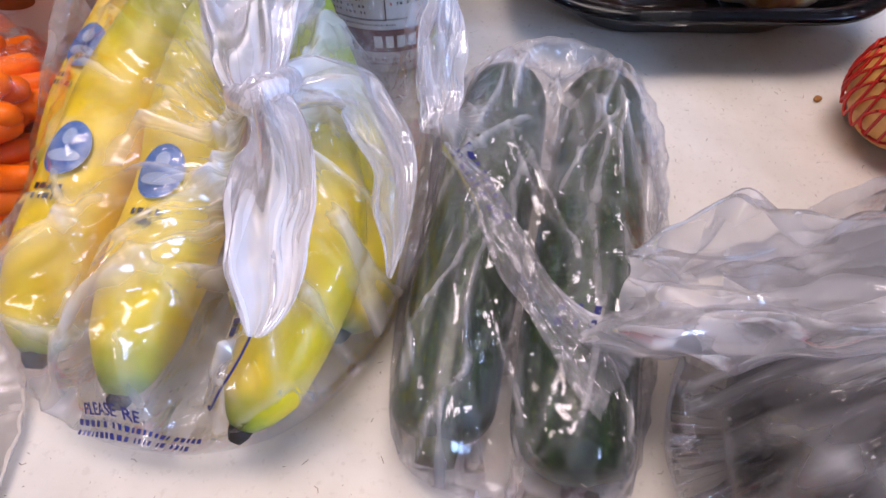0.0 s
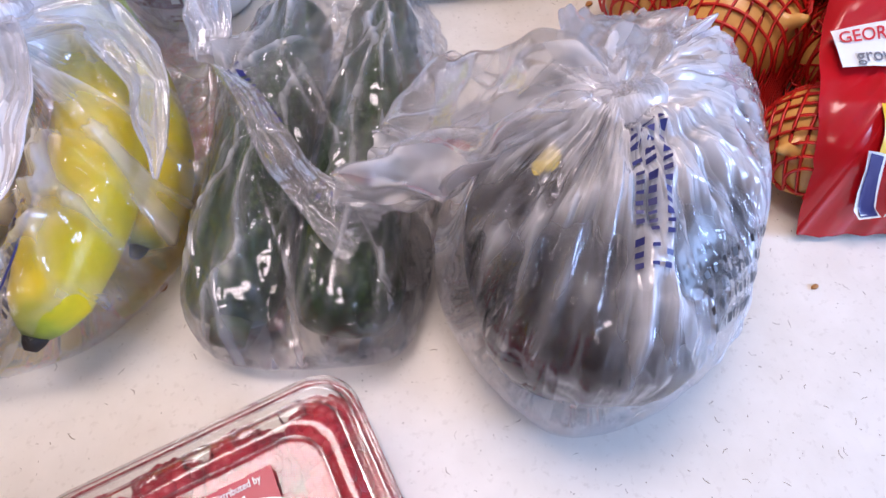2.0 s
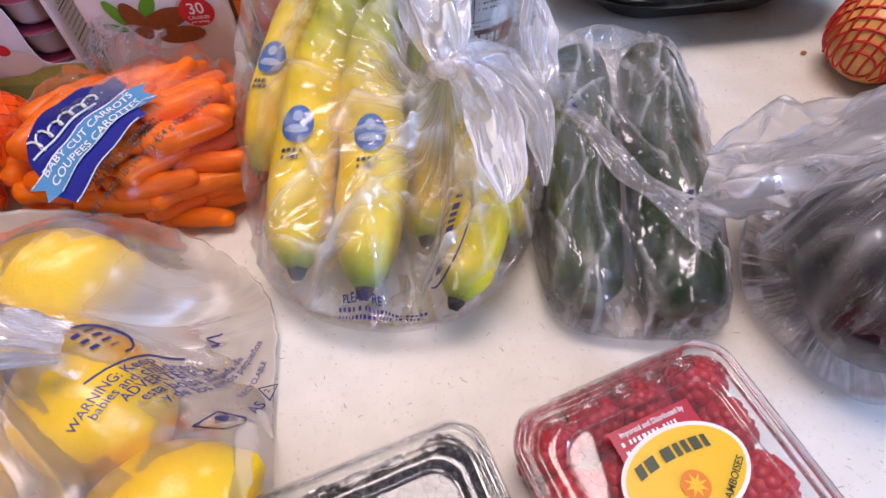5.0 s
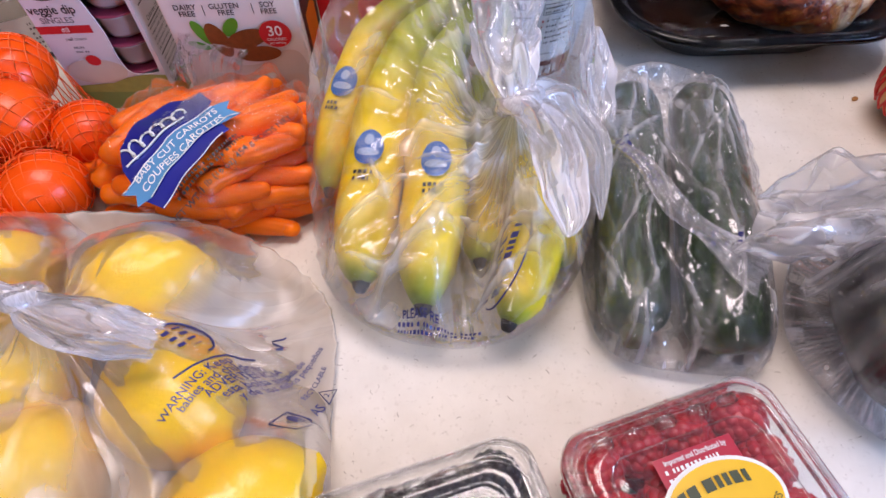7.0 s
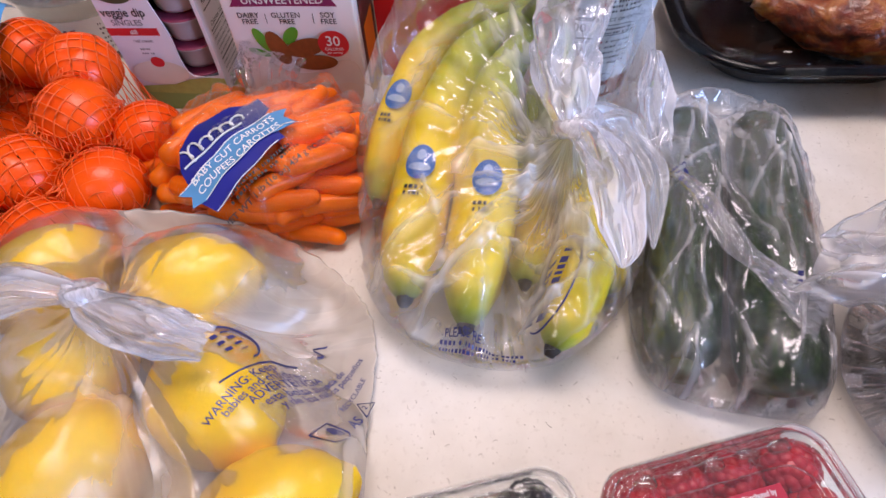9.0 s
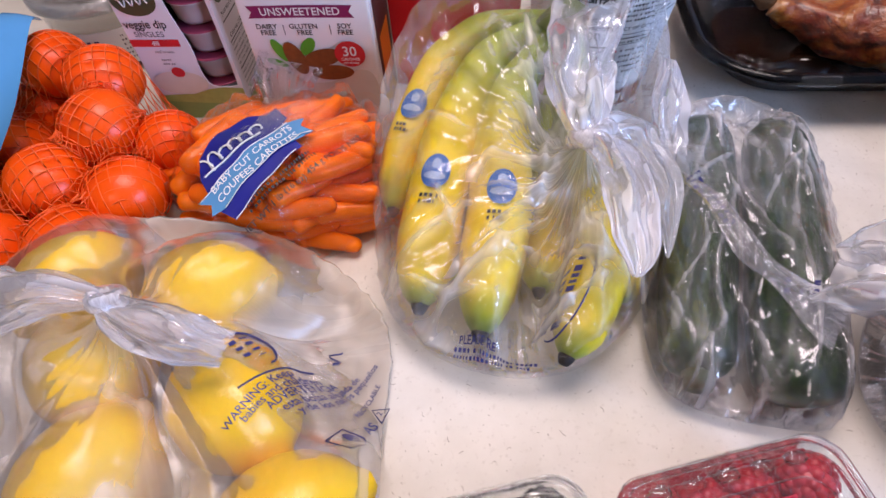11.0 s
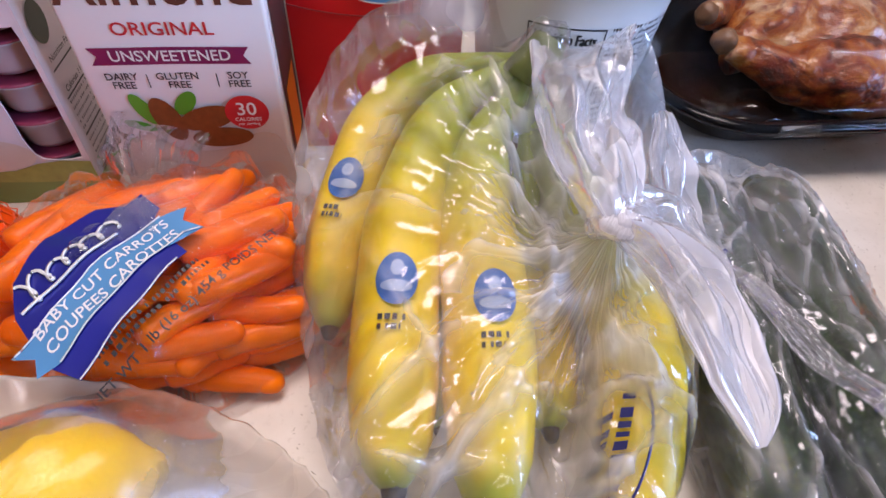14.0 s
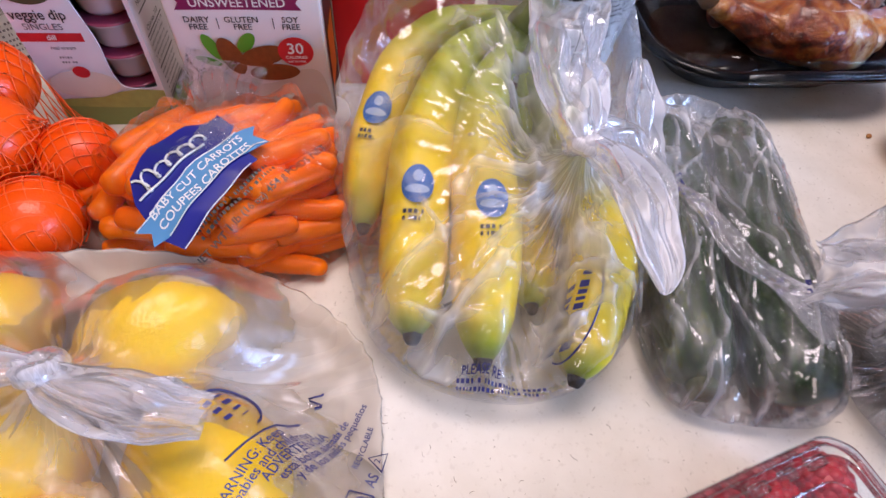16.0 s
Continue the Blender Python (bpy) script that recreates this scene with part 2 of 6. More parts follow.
M_film_tail = film_material("gathered_film", 0.27, (0.92, 0.92, 0.965), crinkle=0.10, size=24, rough=0.20, sheen=0.5, even=1.0, taut=1.0, runs=0.08, facet=0.28, crests=0.2, fine=0.8)
M_film_fold = film_material("folded_film", 0.22, (0.93, 0.93, 0.97), crinkle=0.3, size=40, rough=0.14, taut=1.0, facet=0.3)
M_film_egg = film_material("blue_shine_film", 0.135, (0.94, 0.94, 0.98), crinkle=0.4, rough=0.07, gloss=0.02, sheen=1.0, even=0.35, taut=0.3, double_up=2.6, runs=0.6, milky=0.7, facet=0.55)
M_film_clear = film_material("carrot_film", 0.004, rough=0.04, crinkle=0.5, gloss=0.0, size=18, sheen=0.5, facet=0.5)
M_film_red = plain("red_label_film", (0.52, 0.008, 0.014), 0.22, 0.15, 30, bump=0.15, coat=0.1)
M_film_blue = plain("blue_label_film", (0.020, 0.022, 0.26), 0.22, 0.25, 25, coat=0.4)
M_band_blue = plain("light_blue_band", (0.10, 0.30, 0.55), 0.25, 0.15, 30, coat=0.3)
M_sky_film = plain("sky_blue_film", (0.10, 0.36, 0.72), 0.25, 0.2, 14, coat=0.3)
M_leafgreen = plain("leaf_green_print", (0.10, 0.36, 0.03), 0.35)
M_ink = plain("navy_ink", (0.030, 0.032, 0.16), 0.4)
M_black = plain("black_ink", (0.025, 0.022, 0.024), 0.45)
M_greyink = plain("grey_ink", (0.20, 0.19, 0.20), 0.5)
M_brownink = plain("brown_ink", (0.13, 0.035, 0.022), 0.45)
M_white = plain("white_print", (0.82, 0.82, 0.80), 0.4, 0.04)
M_redink = plain("red_ink", (0.62, 0.022, 0.030), 0.4)
M_purple = plain("plum_ink", (0.22, 0.008, 0.085), 0.4)
M_board = milk_art_material()
M_swoosh = plain("milk_swirl_print", (0.72, 0.66, 0.60), 0.42)
M_boardside = plain("carton_side_brown", (0.07, 0.040, 0.035), 0.45, 0.2, 40)
M_dipboard = plain("dip_box_board", (0.78, 0.73, 0.76), 0.42, 0.05, 30)
M_dipgreen = plain("dip_box_green", (0.23, 0.31, 0.075), 0.42, 0.15, 30)
M_dark_olive = plain("dark_olive_print", (0.05, 0.065, 0.030), 0.42)
M_inside = plain("box_inside", (0.03, 0.022, 0.03), 0.7)
M_cup = plain("cup_plastic", (0.44, 0.43, 0.45), 0.3, 0.1, 60, coat=0.2)
M_foil = plain("pink_foil", (0.36, 0.05, 0.11), 0.3, 0.25, 50, coat=0.2)
M_almond = plain("almond_print", (0.30, 0.085, 0.022), 0.42, 0.5, 220)
M_cream = plain("cream_print", (0.74, 0.64, 0.55), 0.42)
M_celery = plain("celery_print", (0.42, 0.44, 0.10), 0.42, 0.4, 140)
M_tub = plain("white_tub", (0.80, 0.80, 0.79), 0.33, 0.04, 30, coat=0.2)
M_maroon = plain("maroon_band", (0.16, 0.020, 0.022), 0.4)
M_redcan = plain("red_carton", (0.80, 0.004, 0.010), 0.5, 0.08, 20)
M_redlow = plain("red_carton_panel", (0.72, 0.003, 0.009), 0.5, 0.08, 20)
M_darkred = plain("dark_red_line", (0.30, 0.004, 0.008), 0.5)
M_skyblue = plain("sky_blue_print", (0.12, 0.42, 0.80), 0.45, 0.06)
M_tray = plain("black_tray", (0.003, 0.003, 0.004), 0.16, 0.3, 40)
M_tray.node_tree.nodes["Principled BSDF"].inputs["Specular IOR Level"].default_value = 0.2
M_lid = clear_plastic("clear_lid", haze=0.0, gloss=0.0, rough=0.03, ior=1.2)
M_clam = clear_plastic("clear_clamshell", haze=0.02, gloss=0.0, rough=0.03, ior=1.58)
M_tubclear = clear_plastic("clear_tub_plastic", haze=0.16, gloss=0.05, rough=0.1)
M_chicken = chicken_material()
M_bone = plain("bone", (0.30, 0.15, 0.07), 0.45, 0.75, 130, bump=0.3)
M_juice = plain("dark_juice", (0.035, 0.012, 0.006), 0.12, 0.3, 40)
M_rasp = raspberry_material()
M_blackberry = plain("blackberry_skin", (0.012, 0.006, 0.014), 0.28, 0.3, 200, coat=0.2)
M_yellowlabel = plain("yellow_label", (0.86, 0.52, 0.015), 0.35, 0.12, 25)
M_orangelabel = plain("orange_label", (0.80, 0.22, 0.012), 0.35)
M_redlabel = plain("crimson_label", (0.46, 0.012, 0.040), 0.35)
M_banana = banana_material()
M_bantip = plain("banana_tip", (0.030, 0.022, 0.016), 0.7, 0.4, 300, bump=0.4)
M_sticker = plain("blue_sticker", (0.045, 0.16, 0.50), 0.3, 0.1, 80)
M_sticker2 = plain("pale_blue_print", (0.40, 0.52, 0.75), 0.3)
M_zuc = zucchini_material()
M_crown = plain("banana_crown", (0.16, 0.20, 0.05), 0.6, 0.4, 120)
M_zucend = plain("cut_stem", (0.11, 0.13, 0.04), 0.6, 0.4, 200)
M_eggplant = plain("eggplant_skin", (0.018, 0.010, 0.012), 0.24, 0.4, 30, coat=0.25)
M_calyx = plain("eggplant_calyx", (0.06, 0.09, 0.03), 0.55, 0.3, 90)
M_stickyellow = plain("yellow_sticker", (0.80, 0.62, 0.05), 0.4)
M_lemon = citrus_material("lemon_rind", (0.92, 0.53, 0.004), (0.95, 0.61, 0.008), 0.05)
M_mandarin = citrus_material("mandarin_rind", (0.84, 0.060, 0.001), (0.95, 0.110, 0.002), 0.05)
M_carrot = carrot_material()
M_onion = onion_material()
M_rednet = plain("red_net", (0.62, 0.014, 0.008), 0.4)
M_orangenet = plain("orange_net", (0.95, 0.125, 0.012), 0.4)
M_filling = plain("tub_filling", (0.30, 0.26, 0.21), 0.5, 0.2)
M_crumb = plain("crumb", (0.45, 0.20, 0.05), 0.7, 0.4, 400)
M_glow = Mat("lamp_diffuser")
M_glow.set(Base_Color=(0.8, 0.8, 0.78), Emission_Color=(1.0, 0.92, 0.80), Emission_Strength=2.2)
M_glow = M_glow.m
M_outside = Mat("daylight_outside")
M_outside.set(Base_Color=(0.5, 0.6, 0.7), Emission_Color=(0.62, 0.78, 1.0), Emission_Strength=1.6)
M_outside = M_outside.m

# ---- builders ----


def finish(name, bm, material, smooth=True):
    mesh = bpy.data.meshes.new(name)
    bm.normal_update()
    bm.to_mesh(mesh)
    bm.free()
    mesh.materials.append(material)
    if smooth:
        mesh.polygons.foreach_set("use_smooth", [True] * len(mesh.polygons))
    return mesh


def thing(name, place, label, category, group="", kind=""):
    ob = new(name)
    ob.empty_display_size = 0.02
    ob.matrix_world = Matrix.Translation(place)
    return tagged(ob, label, category, group, kind)


def part(name, bm, material, parent, label="", smooth=True):
    """One mesh object in world coordinates under a thing or a part."""
    mesh = bm if isinstance(bm, bpy.types.Mesh) else finish(name, bm, material, smooth)
    ob = new(name, mesh)
    ob.parent = parent
    root = parent
    inv = Matrix.Identity(4)
    while root is not None:
        inv = inv @ root.matrix_basis.inverted() if root.type == "EMPTY" else inv
        root = root.parent
    ob.matrix_parent_inverse = inv if parent.type == "EMPTY" else Matrix.Identity(4)
    return tagged(ob, label)


def solo(name, bm, material, label, category, group="", kind="", smooth=True):
    return tagged(new(name, finish(name, bm, material, smooth)), label, category, group, kind)


def from_arrays(verts, faces, uvs=None):
    mesh = bpy.data.meshes.new("m")
    mesh.from_pydata([tuple(v) for v in verts], [], faces)
    bm = bmesh.new()
    bm.from_mesh(mesh)
    bpy.data.meshes.remove(mesh)
    if uvs is not None:
        lay = bm.loops.layers.uv.new("UVMap")
        bm.verts.ensure_lookup_table()
        for f in bm.faces:
            for l in f.loops:
                l[lay].uv = uvs[l.vert.index]
    return bm


def spline(points, n, closed=False):
    """Catmull-Rom through points, n samples."""
    p = np.array(points, float)
    m = len(p)
    spans = m if closed else m - 1
    out = []
    for i in range(n):
        a = i / (n if closed else n - 1) * spans
        k = min(int(a), spans - 1)
        f = a - k
        g = (lambda j: p[j % m]) if closed else (lambda j: p[max(0, min(m - 1, j))])
        p0, p1, p2, p3 = g(k - 1), g(k), g(k + 1), g(k + 2)
        out.append(0.5 * (2 * p1 + (p2 - p0) * f + (2 * p0 - 5 * p1 + 4 * p2 - p3) * f * f + (3 * p1 - p0 - 3 * p2 + p3) * f ** 3))
    return np.array(out)


def tube(path, radii, seg=16, shape=None, wobble=0.0, seed=0.0):
    """A closed tube along a path; shape(angle) gives a relative radius."""
    path, radii = np.array(path, float), np.array(radii, float)
    n = len(path)
    tan = np.gradient(path, axis=0)
    tan /= np.linalg.norm(tan, axis=1)[:, None]
    ref = np.array((0, 0, 1.0)) if abs(tan[0][2]) < 0.9 else np.array((0, 1.0, 0))
    verts, uvs, faces = [], [], []
    for i in range(n):
        side = np.cross(tan[i], ref)
        side /= np.linalg.norm(side)
        up = np.cross(side, tan[i])
        for j in range(seg):
            a = 2 * math.pi * j / seg
            r = radii[i] * (shape(a) if shape else 1.0)
            if wobble:
                r *= 1 + wobble * noise.noise((path[i][0] * 40 + seed, path[i][1] * 40 + math.cos(a), math.sin(a) + path[i][2] * 40))
            verts.append(path[i] + r * (side * math.cos(a) + up * math.sin(a)))
            uvs.append((i / (n - 1), j / seg))
    for i in range(n - 1):
        for j in range(seg):
            faces.append((i * seg + j, i * seg + (j + 1) % seg, (i + 1) * seg + (j + 1) % seg, (i + 1) * seg + j))
    faces.append(tuple(range(seg))[::-1])
    faces.append(tuple((n - 1) * seg + j for j in range(seg)))
    return from_arrays(verts, faces, uvs)


def lathe(profile, seg=48, centre=(0, 0, 0), closed_top=True, closed_bottom=True):
    verts, faces = [], []
    for r, z in profile:
        for j in range(seg):
            a = 2 * math.pi * j / seg
            verts.append((centre[0] + r * math.cos(a), centre[1] + r * math.sin(a), centre[2] + z))
    for i in range(len(profile) - 1):
        for j in range(seg):
            faces.append((i * seg + j, i * seg + (j + 1) % seg, (i + 1) * seg + (j + 1) % seg, (i + 1) * seg + j))
    if closed_bottom:
        faces.append(tuple(range(seg))[::-1])
    if closed_top:
        faces.append(tuple((len(profile) - 1) * seg + j for j in range(seg)))
    return from_arrays(verts, faces)


def block(lo, hi, bevel=0.0, seg=2):
    bm = bmesh.new()
    bmesh.ops.create_cube(bm, size=1)
    for v in bm.verts:
        v.co = Vector([lo[i] + (v.co[i] + 0.5) * (hi[i] - lo[i]) for i in range(3)])
    if bevel:
        bmesh.ops.bevel(bm, geom=bm.edges[:], offset=bevel, segments=seg, affect="EDGES", profile=0.5)
    return bm


def ball(r, place=(0, 0, 0), sub=3, scale=(1, 1, 1), bumpy=0.0, freq=30.0):
    bm = bmesh.new()
    bmesh.ops.create_icosphere(bm, subdivisions=sub, radius=r)
    for v in bm.verts:
        k = 1 + bumpy * noise.noise(v.co * freq + Vector(place) * 37)
        v.co = Vector([v.co[i] * scale[i] * k + place[i] for i in range(3)])
    return bm


def rounded_rect(w, d, r, n=6):
    pts = []
    for cx, cy, a0 in ((w / 2 - r, d / 2 - r, 0), (-w / 2 + r, d / 2 - r, 90), (-w / 2 + r, -d / 2 + r, 180), (w / 2 - r, -d / 2 + r, 270)):
        for i in range(n + 1):
            a = radians(a0 + 90 * i / n)
            pts.append((cx + r * math.cos(a), cy + r * math.sin(a)))
    return pts


def loft(rings, m=None, cap_first=True, cap_last=True):
    """Rings of equal point counts, joined in order."""
    n = len(rings[0])
    verts = [Vector(p) for ring in rings for p in ring]
    if m is not None:
        verts = [m @ v for v in verts]
    faces = []
    for i in range(len(rings) - 1):
        for j in range(n):
            faces.append((i * n + j, i * n + (j + 1) % n, (i + 1) * n + (j + 1) % n, (i + 1) * n + j))
    if cap_first:
        faces.append(tuple(range(n))[::-1])
    if cap_last:
        faces.append(tuple((len(rings) - 1) * n + j for j in range(n)))
    return from_arrays(verts, faces)


def glyphs(words, size):
    """Flat letter outlines of the built-in font: vertices in the plane, centred, and faces."""
    cu = bpy.data.curves.new("t", "FONT")
    cu.body, cu.size, cu.align_x, cu.align_y = words, size, "CENTER", "CENTER"
    cu.resolution_u, cu.offset = 3, size * 0.011
    ob = bpy.data.objects.new("t", cu)
    mesh = bpy.data.meshes.new_from_object(ob)
    verts = [tuple(v.co) for v in mesh.vertices]
    faces = [tuple(p.vertices) for p in mesh.polygons]
    bpy.data.meshes.remove(mesh)
    bpy.data.objects.remove(ob)
    bpy.data.curves.remove(cu)
    return verts, faces


def printed(name, words, size, spot, material, parent, label="", wide=1.0):
    """Lettering laid on a surface; spot(u, v) gives the place of a point of the text's plane."""
    v, f = glyphs(words, size)
    bm = from_arrays([spot(x * wide, y) for x, y, z in v], f)
    return part(name, bm, material, parent, label, smooth=False)


def patch(spot, outline, rings=4):
    """A filled, finely cut outline laid on a surface by spot(u, v)."""
    n = len(outline)
    cx, cy = sum(p[0] for p in outline) / n, sum(p[1] for p in outline) / n
    verts, faces = [spot(cx, cy)], []
    for k in range(1, rings + 1):
        s = k / rings
        verts += [spot(cx + (x - cx) * s, cy + (y - cy) * s) for x, y in outline]
    for j in range(n):
        faces.append((0, 1 + j, 1 + (j + 1) % n))
        for k in range(rings - 1):
            a, b = 1 + k * n, 1 + (k + 1) * n
            faces.append((a + j, b + j, b + (j + 1) % n, a + (j + 1) % n))
    return from_arrays(verts, faces)


def oval(w, h, n=28, cx=0.0, cy=0.0, turn=0.0):
    out = []
    for i in range(n):
        a = 2 * math.pi * i / n
        x, y = w / 2 * math.cos(a), h / 2 * math.sin(a)
        out.append((cx + x * math.cos(turn) - y * math.sin(turn), cy + x * math.sin(turn) + y * math.cos(turn)))
    return out


def rect(x0, y0, x1, y1, n=4):
    pts = [(x0 + (x1 - x0) * i / n, y0) for i in range(n)] + [(x1, y0 + (y1 - y0) * i / n) for i in range(n)]
    return pts + [(x1 - (x1 - x0) * i / n, y1) for i in range(n)] + [(x0, y1 - (y1 - y0) * i / n) for i in range(n)]


def bars(spot, rows, x0, y0, line, height, rng, gap=0.25, longest=0.03):
    """Unreadable small print: short plain bars in rows, as one mesh."""
    verts, faces = [], []
    for r in range(rows):
        x, end = x0, x0 + longest * rng.uniform(0.8, 1.0)
        y = y0 - r * line
        while x < end:
            w = min(rng.uniform(0.35, 0.95) * height, end - x)
            q = len(verts)
            m = max(1, int(w / 0.002))
            for i in range(m + 1):
                xx = x + w * i / m
                verts += [spot(xx, y), spot(xx, y + height)]
            faces += [(q + 2 * i, q + 2 * i + 2, q + 2 * i + 3, q + 2 * i + 1) for i in range(m)]
            x += w + height * (gap + 0.2) * (1 if rng.random() < 0.8 else 2.5)
    return from_arrays(verts, faces)


# ---- thin film drawn over goods ----


class Drape:
    """A bag's upper skin from its gathered point out to its outline, drawn taut over round goods."""

    def __init__(self, outline, knot, goods, seed=0, rays=250, rings=76, pull=130, pleats=26, pleat=0.004, crumple=0.003, skin=0.003, creases=90, reach=0.12, grain=None, depth=0.016, blur=7):
        rim = spline(outline, rays, True)
        rng = np.random.RandomState(seed)
        s = np.linspace(0, 1, rings)[:, None] ** 0.9
        k = np.array(knot, float)
        wob = 1 + 0.012 * np.sin(np.arange(rays) * 0.9 + seed) * rng.uniform(0.2, 1, rays)
        X = k[0] + s * (rim[:, 0] - k[0]) * wob
        Y = k[1] + s * (rim[:, 1] - k[1]) * wob
        g = np.array(goods, float)
        H = np.zeros_like(X)
        for x, y, z, r in g:
            d2 = r * r - (X - x) ** 2 - (Y - y) ** 2
            H = np.maximum(H, np.where(d2 > 0, z + np.sqrt(np.maximum(d2, 0)), 0))
        self.H = H
        Z = np.maximum(H + skin, k[2] * (1 - s) + rim[:, 2] * s)
        Z = np.maximum(H + skin, Z * 0.2)
        for _ in range(pull):
            A = Z.copy()
            A[1:-1] = 0.34 * (Z[2:] + Z[:-2]) + 0.16 * (np.roll(Z[1:-1], 1, 1) + np.roll(Z[1:-1], -1, 1))
            Z = np.maximum(H + skin, A)
            Z[0], Z[-1] = k[2], rim[:, 2]
        self.even = np.stack([X.ravel(), Y.ravel(), Z.ravel()], 1)
        # pleats that run out from the knot, and crumpled patches between
        th = np.linspace(0, 2 * math.pi, rays, endpoint=False)
        wave = np.zeros(rays)
        for q in range(5):
            f = int(pleats * rng.uniform(0.5, 1.5))
            wave += (1 - np.abs(np.sin(th * f / 2 + rng.uniform(0, 6)))) ** 2 * rng.uniform(0.4, 1)
        wave = wave / 5
        fade = np.clip(s * 5, 0, 1) * np.clip(1.25 - s, reach, 1) * np.clip((1 - s) * 8, 0, 1)
        Z = Z + pleat * fade * wave[None, :] * 2
        C = np.zeros_like(Z)
        for i in range(rings):
            for j in range(rays):
                v = (X[i, j] * 26 + seed, Y[i, j] * 26, Z[i, j] * 26)
                C[i, j] = 1 - 2.4 * abs(noise.noise(v)) + 0.35 * (1 - 2.4 * abs(noise.noise((v[0] * 2.7, v[1] * 2.7, v[2] * 2.7))))
        Z = Z + 0.6 * crumple * (C - 0.5) * np.clip((1 - s) * 6, 0.0, 1) * np.clip(s * 6, 0, 1)
        # straight sharp creases, most of them running away from the knot
        span = float(np.hypot(rim[:, 0] - k[0], rim[:, 1] - k[1]).mean())
        F = np.zeros_like(Z)
        for q in range(creases):
            a, d = rng.uniform(0, 6.283), span * rng.uniform(0.15, 1.0)
            cx, cy = k[0] + d * math.cos(a), k[1] + d * math.sin(a)
            b = a + (rng.normal(0, 0.35) if rng.rand() < 0.62 else rng.uniform(0, 6.283))
            if grain is not None:
                cx, cy = rng.uniform(rim[:, 0].min(), rim[:, 0].max()), rng.uniform(rim[:, 1].min(), rim[:, 1].max())
                b = radians(grain) + rng.normal(0, 0.22)
            u = (X - cx) * math.cos(b) + (Y - cy) * math.sin(b)
            v = -(X - cx) * math.sin(b) + (Y - cy) * math.cos(b)
            v = v + 0.25 * rng.normal() * u * u / span
            long, wide = span * rng.uniform(0.18, 0.5), rng.uniform(0.003, 0.008)
            if grain is not None:
                wide *= 0.45
            F += rng.uniform(0.35, 1.0) * np.clip(1 - np.abs(v) / wide, 0, 1) * np.clip(1 - (u / long) ** 2, 0, 1)
        Z = Z + crumple * 1.5 * np.minimum(F, 1.6) * np.clip((1 - s) * 10, 0.0, 1) * np.clip(s * 8, 0, 1)
        Z = np.maximum(Z, H + 0.0016)
        # gap between film and goods, full where nothing lies below
        self.standoff = np.where(H > 0.002, np.clip((Z - H - 0.003) / depth, 0, 1), 1.0).ravel()
        loose = self.standoff.reshape(Z.shape)
        for _ in range(blur):
            A = loose.copy()
            A[1:-1] = 0.25 * (loose[2:] + loose[:-2] + np.roll(loose[1:-1], 1, 1) + np.roll(loose[1:-1], -1, 1))
            loose = A
        self.standoff = loose.ravel()
        self.X, self.Y, self.Z, self.rim, self.k = X, Y, Z, rim, k
        self.fold = np.clip(np.minimum(F, 1.3) * np.clip(s * 8, 0, 1) + 0.8 * fade * wave[None, :], 0, 1.4).ravel()
        self.rings, self.rays = rings, rays
        self.flat = np.stack([X.ravel(), Y.ravel(), Z.ravel()], 1)

    def mesh(self, under=True):
        R, N = self.rings, self.rays
        verts = list(self.flat)
        if under:
            cx, cy = self.rim[:, 0].mean(), self.rim[:, 1].mean()
            for shrink, low in ((1.003, 0.72), (0.985, 0.42), (0.95, 0.18), (0.88, 0.0), (0.6, 0.0), (0.25, 0.0)):
                for j in range(N):
                    x, y, z = self.rim[j]
                    wz = 0.004 * noise.noise((x * 70, y * 70, low * 5)) * (1 if low else 0)
                    verts.append((cx + (x - cx) * (shrink + wz), cy + (y - cy) * (shrink + wz), 0.0012 + z * low))
        rows = len(verts) // N
        uvs = [(j / N, i / rows) for i in range(rows) for j in range(N)]
        faces = [(i * N + j, (i + 1) * N + j, (i + 1) * N + (j + 1) % N, i * N + (j + 1) % N) for i in range(rows - 1) for j in range(N)]
        bm = from_arrays(verts, faces, uvs)
        lay = bm.verts.layers.float.new("fold")
        lay2 = bm.verts.layers.float.new("standoff")
        bm.verts.ensure_lookup_table()
        for i, f in enumerate(self.fold):
            bm.verts[i][lay], bm.verts[i][lay2] = float(f), float(self.standoff[i])
        return bm

    def z(self, x, y, even=False):
        pts = self.even if even else self.flat
        d = (pts[:, 0] - x) ** 2 + (pts[:, 1] - y) ** 2
        m = 60 if even else 4
        i = np.argpartition(d, m)[:m]
        w = 1 / (d[i] + (3e-6 if even else 1e-8))
        return float((pts[i, 2] * w).sum() / w.sum())

    def spot(self, x0, y0, turn, lift=0.0007, even=False):
        c, s = math.cos(radians(turn)), math.sin(radians(turn))

        def at(u, v):
            x, y = x0 + u * c - v * s, y0 + u * s + v * c
            return Vector((x, y, self.z(x, y, even) + lift))
        return at


